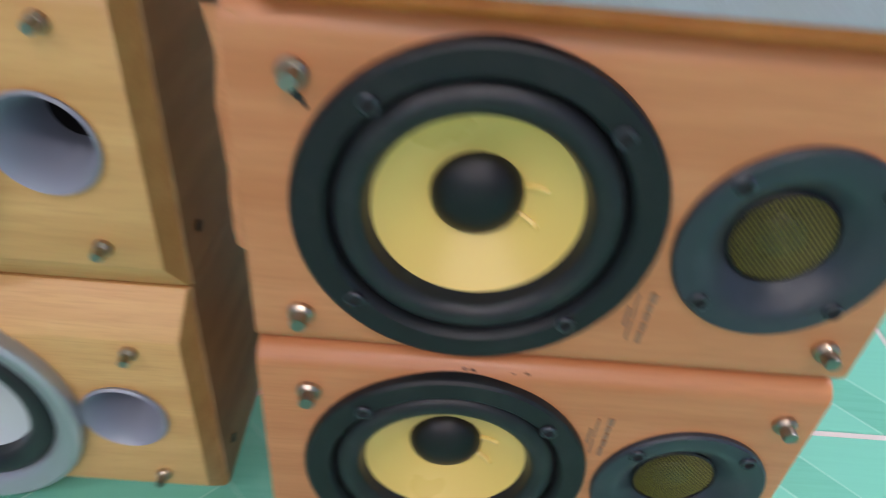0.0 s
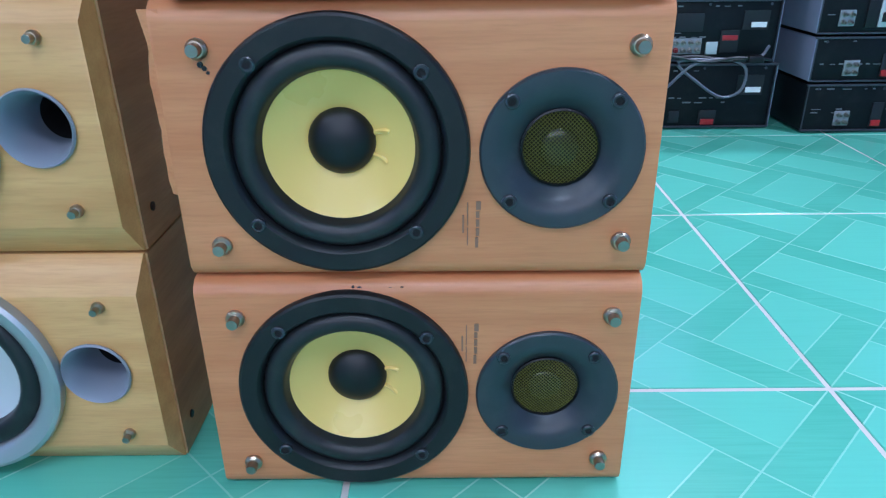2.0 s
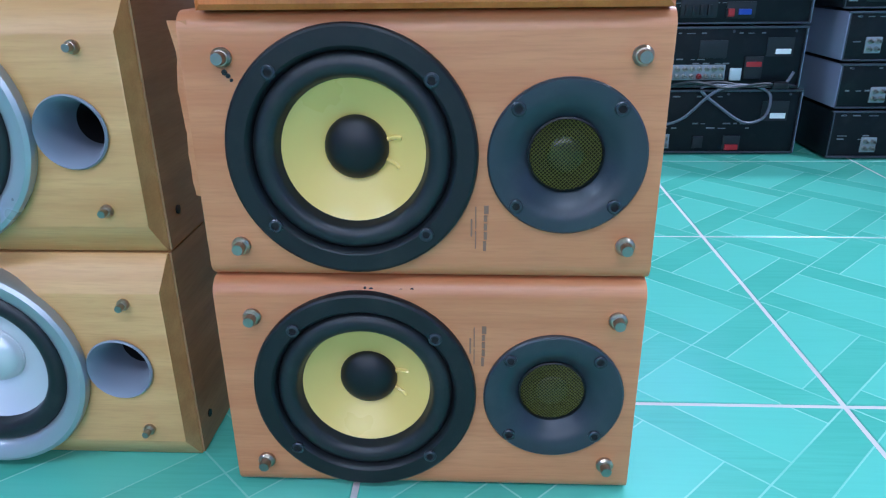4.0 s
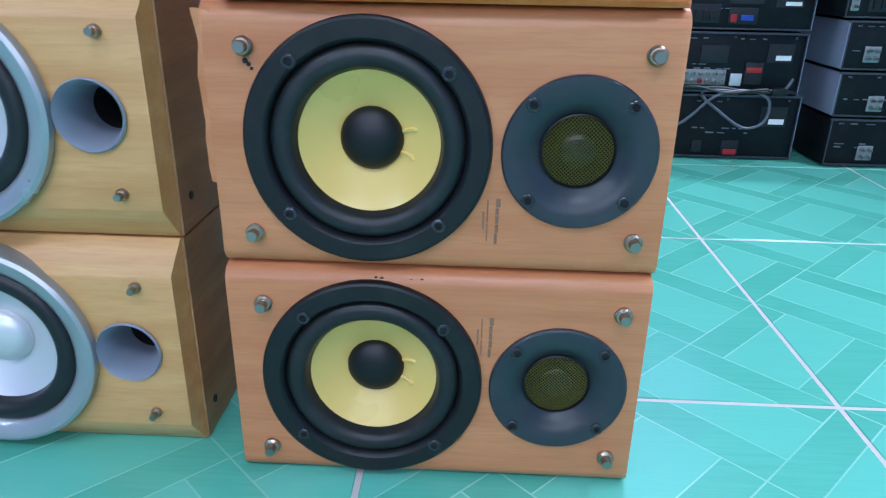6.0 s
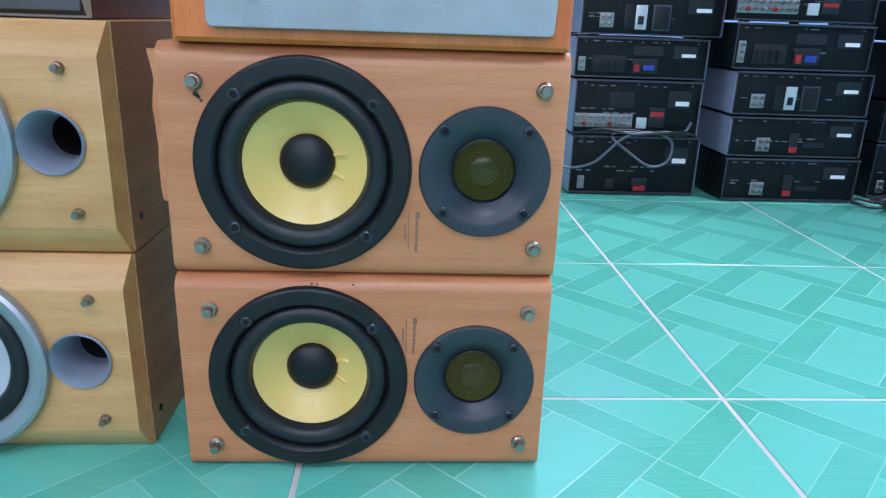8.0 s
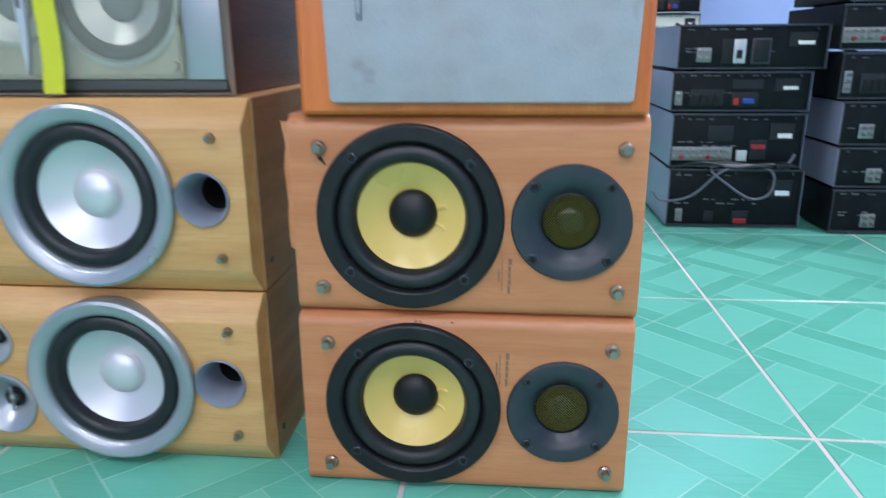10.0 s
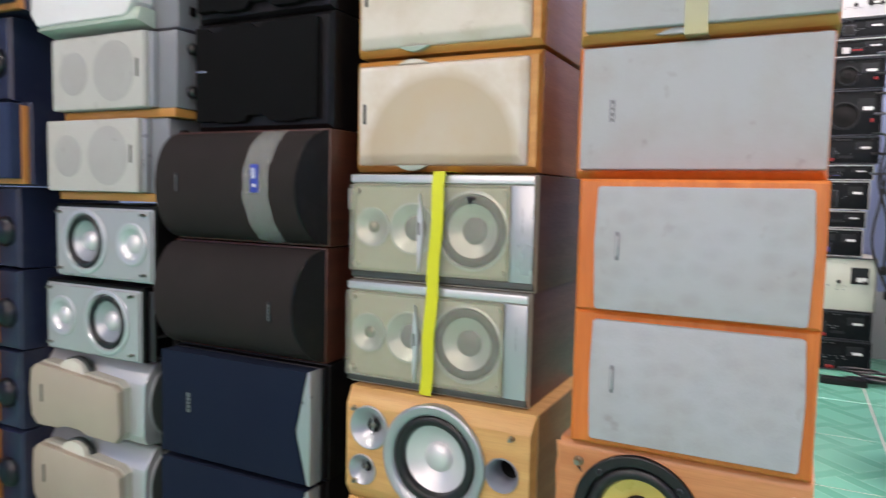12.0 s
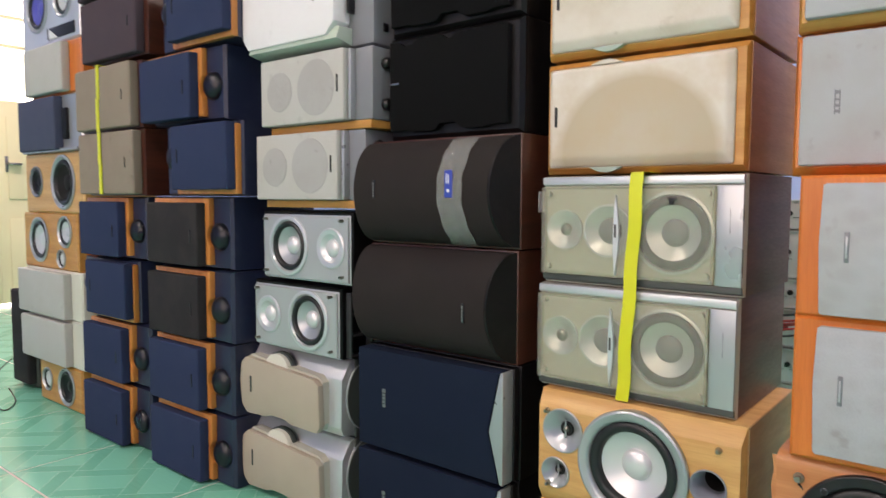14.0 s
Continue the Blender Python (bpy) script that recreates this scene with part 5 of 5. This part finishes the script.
def hifi(m, w, h, d, label, style, sides=None, body=None, group="hi-fi units in stacks"):
    body, sides = body or AMP_BLACK, sides or AMP_BLACK
    u = thing("hifi_unit", label, "hi-fi unit", m, group)
    part("case", box(-w / 2 + 0.004, w / 2 - 0.004, 0.004, d, 0.006, h - 0.001, 0.003), body, u)
    for sx in (-1, 1):
        part("side_panel", box(min(sx * (w / 2 - 0.004), sx * w / 2), max(sx * (w / 2 - 0.004), sx * w / 2), 0.0, d, 0.006, h - 0.002, 0.001), sides, u)
    lipm = AMP_SILVER if sides is AMP_SILVER else AMP_LIP
    part("top_lip", box(-w / 2, w / 2, -0.003, 0.006, h - 0.0055, h - 0.0005, 0.001), lipm, u, "grey steel lip")
    part("bottom_lip", box(-w / 2 + 0.002, w / 2 - 0.002, -0.002, 0.006, 0.004, 0.0075, 0.0008), lipm, u)
    for sx in (-1, 1):
        part("edge_lip", box(sx * (w / 2 - 0.004) - 0.0012, sx * (w / 2 - 0.004) + 0.0012, -0.002, 0.004, 0.0078, h - 0.0058), lipm, u)
        for sy in (0.05, d - 0.05):
            part("foot", lathe([(0.014, 0), (0.014, 0.006), (0, 0.006)], 0, 0, 0, 14), SCREW, u).matrix_local = pose(sx * (w / 2 - 0.05), sy, 0.0065, -90, 0, 0)
    for fx in (-0.42, 0.0, 0.42):
        part("screw", lathe([(0.003, 0.001), (0.003, -0.0012), (0, -0.0014)], fx * w, h - 0.012, 0.003, 10), AMP_LIP, u)
    yy = 0.003
    lab = part("rating_plate", box(w * 0.24, w * 0.42, yy - 0.0012, yy + 0.001, h * 0.52, h * 0.82), PRINT_GREY, u, "grey rating plate")
    part("sticker", box(w * 0.30, w * 0.405, yy - 0.0022, yy - 0.001, h * 0.56, h * 0.64), LABEL_WHITE, lab, "white number sticker")
    pr = random.Random(int(w * 1000) + int(h * 3000))
    marks = None
    for z in (h * 0.88, h * 0.47, h * 0.40):
        x = -w * 0.44
        while x < w * 0.2:
            long = pr.uniform(0.006, 0.022)
            if pr.random() < 0.55:
                marks = box(x, x + long, yy - 0.0006, yy + 0.001, z, z + pr.choice((0.0018, 0.003)), bm=marks)
            x += long + pr.uniform(0.004, 0.02)
    if marks:
        tagged(part("panel_print", marks, PALE_PRINT, u), "rows of small pale print", kind="stuff")
    if style == "power":
        jack_block(u, -w * 0.40, 0.024, 1, 2, yy)
        part("socket", box(-w * 0.21, -w * 0.14, yy - 0.004, yy + 0.001, 0.016, 0.045, 0.001), PRINT_GREY, u)
        red = part("socket", box(0.0, w * 0.12, yy - 0.003, yy + 0.001, 0.012, 0.046, 0.001), PRINT_GREY, u)
        part("red_plug", box(0.005, w * 0.105, yy - 0.008, yy - 0.002, 0.012, 0.025, 0.001), RED_PLASTIC, red, "red socket")
    elif style == "receiver":
        jack_block(u, -w * 0.46, 0.030, 9, 2, yy)
        part("vent_plate", box(-w * 0.22, -w * 0.03, yy - 0.002, yy + 0.001, h * 0.5, h * 0.78, 0.001), PRINT_GREY, u)
        rd = part("socket", box(w * 0.10, w * 0.225, yy - 0.004, yy + 0.001, 0.024, h * 0.52, 0.001), PRINT_GREY, u)
        part("red_strip", box(w * 0.11, w * 0.215, yy - 0.006, yy - 0.003, h * 0.36, h * 0.44, 0.0005), RED_PLASTIC, rd)
        part("socket", box(w * 0.005, w * 0.085, yy - 0.004, yy + 0.001, 0.02, 0.048, 0.001), AMP_SILVER, u)
    elif style == "terminal":
        jack_block(u, -w * 0.44, 0.028, 1, 3 if h > 0.11 else 2, yy)
        tb = part("terminal_block", box(-w * 0.36, -w * 0.12, yy - 0.004, yy + 0.001, 0.018, h * 0.56, 0.001), PRINT_GREY, u)
        for i in range(4):
            part("terminal", box(-w * 0.335 + i * w * 0.05, -w * 0.305 + i * w * 0.05, yy - 0.009, yy - 0.003, 0.024, h * 0.44, 0.001), SOFT_BLACK, tb)
        part("print_plate", box(-w * 0.06, w * 0.16, yy - 0.001, yy + 0.001, h * 0.58, h * 0.80), PRINT_GREY, u)
        so = part("socket", box(-w * 0.06, w * 0.13, yy - 0.003, yy + 0.001, 0.016, h * 0.5, 0.001), PRINT_GREY, u)
        part("red_plug", box(-w * 0.05, -w * 0.01, yy - 0.008, yy - 0.002, 0.02, h * 0.36, 0.001), RED_PLASTIC, so)
        part("blue_plug", box(0.006, w * 0.10, yy - 0.008, yy - 0.002, 0.024, h * 0.35, 0.001), BLUE_PLASTIC, so)
    elif style == "deck":
        jack_block(u, -w * 0.34, 0.03, 2, 2, yy)
        part("socket", box(-w * 0.20, -w * 0.125, yy - 0.003, yy + 0.001, 0.018, h * 0.68, 0.001), SOFT_BLACK, u)
        pl = part("socket_plate", box(-w * 0.12, -w * 0.04, yy - 0.002, yy + 0.001, 0.018, h * 0.68, 0.001), AMP_SILVER, u, "pale socket plate")
        part("plug", box(-w * 0.10, -w * 0.065, yy - 0.007, yy - 0.001, 0.03, 0.05, 0.001), SOFT_BLACK, pl)
        sq = part("socket", box(0.0, w * 0.125, yy - 0.002, yy + 0.001, 0.016, h * 0.7, 0.001), AMP_LIP, u)
        part("socket_face", box(0.004, w * 0.125 - 0.004, yy - 0.004, yy - 0.001, 0.020, h * 0.7 - 0.004, 0.001), SOFT_BLACK, sq)
    elif style == "small":
        jack_block(u, -w * 0.26, 0.026, 2, 2, yy)
        sk = part("socket", box(-w * 0.05, w * 0.02, yy - 0.003, yy + 0.001, 0.014, h * 0.62, 0.001), PRINT_GREY, u)
        part("red_plug", box(-w * 0.045, w * 0.015, yy - 0.006, yy - 0.002, 0.016, 0.03, 0.001), RED_PLASTIC, sk)
        part("vent", box(w * 0.06, w * 0.22, yy - 0.001, yy + 0.001, 0.03, 0.042), PRINT_GREY, u)
    elif style == "fan":
        jack_block(u, -w * 0.44, h * 0.34, 2, 3, yy)
        jack_block(u, -w * 0.22, h * 0.34, 2, 3, yy)
        fan = part("fan_grille", lathe([(h * 0.31, 0.001), (h * 0.31, -0.004), (h * 0.27, -0.005), (h * 0.26, 0.0)], w * 0.10, h * 0.45, yy, 28), PRINT_GREY, u, "round fan guard")
        part("fan_rotor", lathe([(h * 0.26, 0.0005), (h * 0.12, -0.001), (h * 0.10, -0.003), (0, -0.003)], w * 0.10, h * 0.45, yy, 24), RECESS_SHADE, fan, "black fan")
        part("red_plug", box(w * 0.38, w * 0.42, yy - 0.006, yy - 0.001, h * 0.30, h * 0.38, 0.001), RED_PLASTIC, u)
    elif style == "pale":
        jack_block(u, -w * 0.40, 0.024, 3, 2, yy)
        for fx in (0.12, 0.28, 0.38):
            part("knob", lathe([(0.009, 0.001), (0.009, -0.006), (0, -0.006)], fx * w, h * 0.55, yy, 14), SOFT_BLACK, u)
    return u


def stack(x, y, units, start=0.0005, seed=0, turn=0.0):
    """Piles hi-fi units: (width, height, depth, style, side material, body material, sideways shift)."""
    z = start
    for w, h, d, style, sides, body, dx in units:
        words = {"power": "black power amplifier with jacks and red socket", "receiver": "black receiver with long row of jacks", "terminal": "black amplifier with speaker terminals",
                 "deck": "black cassette deck seen from behind", "small": "slim black tuner with four jacks", "pale": "pale metal hi-fi unit with black knobs", "fan": "black power amplifier with round cooling fan"}[style]
        hifi(pose(x + dx, y, z, 0, 0, turn), w, h, d, words, style, sides, body)
        z += h + 0.0008
    return z


A_S, A_B, A_W, A_C = AMP_SIDE, AMP_BLACK, AMP_SILVER, CREAM_METAL
stack(0.815, 1.20, [(0.345, 0.158, 0.34, "power", A_S, A_B, 0), (0.335, 0.143, 0.34, "receiver", A_S, A_B, -0.008), (0.345, 0.104, 0.34, "terminal", A_S, A_B, -0.012), (0.365, 0.112, 0.34, "deck", A_S, A_B, 0.005)])
stack(1.225, 1.155, [(0.365, 0.116, 0.34, "small", A_B, A_B, 0), (0.36, 0.106, 0.34, "small", A_S, A_B, -0.005), (0.36, 0.112, 0.34, "deck", A_S, A_B, -0.01), (0.355, 0.115, 0.34, "terminal", A_B, A_B, -0.03), (0.36, 0.11, 0.34, "receiver", A_B, A_B, -0.04), (0.36, 0.11, 0.34, "deck", A_B, A_B, -0.03), (0.36, 0.12, 0.34, "terminal", A_B, A_B, -0.02), (0.36, 0.11, 0.34, "small", A_B, A_B, -0.02), (0.36, 0.12, 0.34, "deck", A_B, A_B, -0.01)])
stack(1.665, 1.22, [(0.36, 0.15, 0.34, "power", A_B, A_B, 0), (0.36, 0.11, 0.34, "small", A_B, A_B, 0.0), (0.36, 0.15, 0.34, "receiver", A_B, A_B, 0.02), (0.36, 0.11, 0.34, "deck", A_B, A_B, 0.0)])
stack(0.455, 2.70, [(0.38, 0.146, 0.36, "power", A_B, A_B, 0.008), (0.38, 0.134, 0.36, "small", A_B, A_B, 0.002), (0.40, 0.255, 0.36, "pale", A_C, A_C, 0.0), (0.34, 0.131, 0.36, "terminal", A_W, A_B, -0.034), (0.34, 0.084, 0.36, "small", A_W, A_B, -0.028), (0.34, 0.136, 0.36, "deck", A_W, A_B, -0.020), (0.345, 0.074, 0.36, "terminal", A_W, A_B, -0.012), (0.37, 0.128, 0.36, "small", A_B, A_B, -0.01), (0.37, 0.21, 0.36, "fan", A_B, A_B, -0.01), (0.37, 0.145, 0.36, "fan", A_B, A_B, -0.005), (0.38, 0.085, 0.36, "receiver", A_W, A_B, 0.0), (0.38, 0.09, 0.36, "deck", A_B, A_B, 0.0), (0.38, 0.11, 0.36, "pale", A_W, A_W, 0.0)])
stack(0.938, 2.70, [(0.30, 0.150, 0.30, "small", A_W, A_B, -0.01), (0.30, 0.095, 0.30, "small", A_W, A_B, -0.02), (0.30, 0.146, 0.30, "deck", A_W, A_B, -0.03), (0.262, 0.105, 0.30, "pale", A_C, A_C, 0), (0.262, 0.104, 0.30, "pale", A_C, A_C, -0.002), (0.262, 0.113, 0.30, "terminal", A_W, A_B, -0.004), (0.262, 0.094, 0.30, "receiver", A_W, A_B, 0.0), (0.262, 0.103, 0.30, "small", A_W, A_B, 0.0), (0.262, 0.066, 0.30, "pale", A_W, A_W, 0.003), (0.39, 0.11, 0.30, "deck", A_B, A_B, 0.012), (0.36, 0.105, 0.30, "receiver", A_W, A_B, 0.01), (0.36, 0.125, 0.30, "terminal", A_B, A_B, 0.02), (0.36, 0.08, 0.30, "pale", A_W, A_W, 0.03)])
stack(-0.36, 1.42, [(0.40, 0.16, 0.34, "pale", A_W, A_W, 0), (0.40, 0.12, 0.34, "pale", A_W, A_W, 0.01), (0.40, 0.13, 0.34, "pale", A_W, A_W, 0), (0.40, 0.10, 0.34, "pale", A_W, A_W, 0.01), (0.40, 0.16, 0.34, "pale", A_W, A_W, 0), (0.40, 0.10, 0.34, "pale", A_W, A_W, 0)])

# cables on and beside the stacks
cord = thing("power_cord", "grey power cord draped over a stacked amplifier", "cable", pose(0, 0, 0))
tube([(0.60, 1.19, 0.10), (0.63, 1.185, 0.075), (0.70, 1.18, 0.09), (0.76, 1.17, 0.15), (0.80, 1.175, 0.168), (0.86, 1.18, 0.17), (0.90, 1.175, 0.15), (0.895, 1.172, 0.10), (0.85, 1.172, 0.085), (0.79, 1.172, 0.12), (0.74, 1.175, 0.165), (0.82, 1.18, 0.172), (0.92, 1.18, 0.17), (0.95, 1.185, 0.20)], 0.0036, "cord", GREY_CABLE, cord)
tube([(0.63, 1.19, 0.165), (0.70, 1.175, 0.172), (0.78, 1.18, 0.178), (0.86, 1.178, 0.168), (0.93, 1.18, 0.172), (0.965, 1.19, 0.165)], 0.0036, "cord", CABLE, cord)
tube([(0.66, 1.18, 0.168), (0.72, 1.17, 0.18), (0.80, 1.172, 0.166), (0.88, 1.17, 0.176), (0.94, 1.178, 0.166)], 0.0036, "cord", CABLE, cord)
part("plug", box(0.90, 0.935, 1.165, 1.185, 0.163, 0.18, 0.004), SOFT_BLACK, cord)
tangle = thing("cable_tangle", "tangle of black cables on the floor beside the stacks", "cable", pose(0, 0, 0))
rr = random.Random(11)
for k in range(9):
    cx, cy = 1.46 + rr.uniform(-0.05, 0.16), 1.08 + rr.uniform(-0.05, 0.05)
    pts = []
    a0 = rr.uniform(0, 6.28)
    for i in range(9):
        a = a0 + i * 0.8
        r = rr.uniform(0.03, 0.075)
        pts.append((cx + r * math.cos(a), cy + 0.7 * r * math.sin(a), 0.008 + 0.006 * k + rr.uniform(0, 0.01)))
    tube(pts, 0.0045, "cable", CABLE, tangle)
for k in range(3):
    x = 1.425 + 0.012 * k
    tube([(x - 0.01, 1.135, 0.58), (x, 1.12, 0.46), (x - 0.02, 1.115, 0.34), (x + 0.015, 1.11, 0.22), (x + 0.03, 1.10, 0.12), (x + 0.05, 1.09, 0.02)], 0.0042, "cable", GREY_CABLE if k == 0 else CABLE, tangle)
hang = thing("hanging_cables", "black mains leads hanging down beside a far stack", "cable", pose(0, 0, 0))
for k in range(7):
    x = 0.652 + 0.018 * (k % 4)
    zt, zb = 1.45 - 0.09 * k, 0.95 - 0.11 * k
    tube([(0.60, 2.704, zt + 0.015), (x - 0.01, 2.68, zt + 0.01), (x, 2.66, zt - 0.03), (x + 0.03 * math.sin(k), 2.64, (zt * 2 + zb) / 3), (x + 0.05 * math.sin(2 * k + 1), 2.63, (zt + zb * 2) / 3), (x + 0.02, 2.63, max(zb, 0.1))], 0.006, "cable", CABLE if k % 3 else GREY_CABLE, hang)
    part("plug", box(x + 0.006, x + 0.034, 2.62, 2.64, max(zb, 0.1) - 0.04, max(zb, 0.1), 0.006), SOFT_BLACK, hang)
part("green_plug", box(0.70, 0.728, 2.60, 2.62, 0.51, 0.545, 0.006), GREEN_PLASTIC, hang, "green plug")
heap = thing("cable_tangle", "black leads lying in a small heap on the tiles", "cable", pose(0, 0, 0))
for k in range(6):
    cx, cy = 0.62 + rr.uniform(-0.06, 0.1), 2.52 + rr.uniform(-0.06, 0.04)
    tube([(cx + 0.08 * math.cos(1.1 * i + k), cy + 0.04 * math.sin(1.1 * i + k), 0.008 + 0.008 * k) for i in range(7)], 0.006, "cable", CABLE, heap)
part("power_strip", box(0.44, 0.62, 2.40, 2.45, 0.0, 0.03, 0.005), SOFT_BLACK, heap)
reds = thing("speaker_wires", "bundle of red and black speaker wires behind the stacks", "cable", pose(0, 0, 0))
for k in range(7):
    z = 0.335 + 0.012 * k
    tube([(-0.40, 1.38, z - 0.03), (-0.28, 1.37, z + 0.012 * math.sin(k)), (-0.16, 1.37, z + 0.015), (-0.06, 1.39, z - 0.05), (-0.02, 1.40, 0.05 + 0.01 * k)], 0.004, "wire", RED_CABLE if k % 3 else CABLE, reds)


# ---------------------------------------------------------------- floor tiles, one by one
GX, GY, PITCH, JOINT = 0.606, 0.139, 0.5, 0.0062


def tile_mesh():
    h = (PITCH - JOINT) / 2
    bm = bmesh.new()
    lo = [bm.verts.new((sx * h, sy * h, -0.008)) for sx, sy in ((-1, -1), (1, -1), (1, 1), (-1, 1))]
    md = [bm.verts.new((sx * h, sy * h, -0.0009)) for sx, sy in ((-1, -1), (1, -1), (1, 1), (-1, 1))]
    hi = [bm.verts.new((sx * (h - 0.0012), sy * (h - 0.0012), 0.0)) for sx, sy in ((-1, -1), (1, -1), (1, 1), (-1, 1))]
    for a, b in ((lo, md), (md, hi)):
        for i in range(4):
            bm.faces.new((a[i], a[(i + 1) % 4], b[(i + 1) % 4], b[i]))
    bm.faces.new(hi)
    mesh = bpy.data.meshes.new("tile")
    bm.to_mesh(mesh)
    bm.free()
    mesh.materials.append(TILE)
    return mesh


TILE_MESH = tile_mesh()
for i in range(-12, 6):
    for j in range(-8, 7):
        tx, ty = GX + PITCH * (i + 0.5), GY + PITCH * (j + 0.5)
        if X0 - 0.3 < tx < X1 + 0.2 and Y0 - 0.2 < ty < Y1 + 0.2:
            t = new("tile", TILE_MESH)
            t.parent = floor
            t.location = (tx, ty, 0)
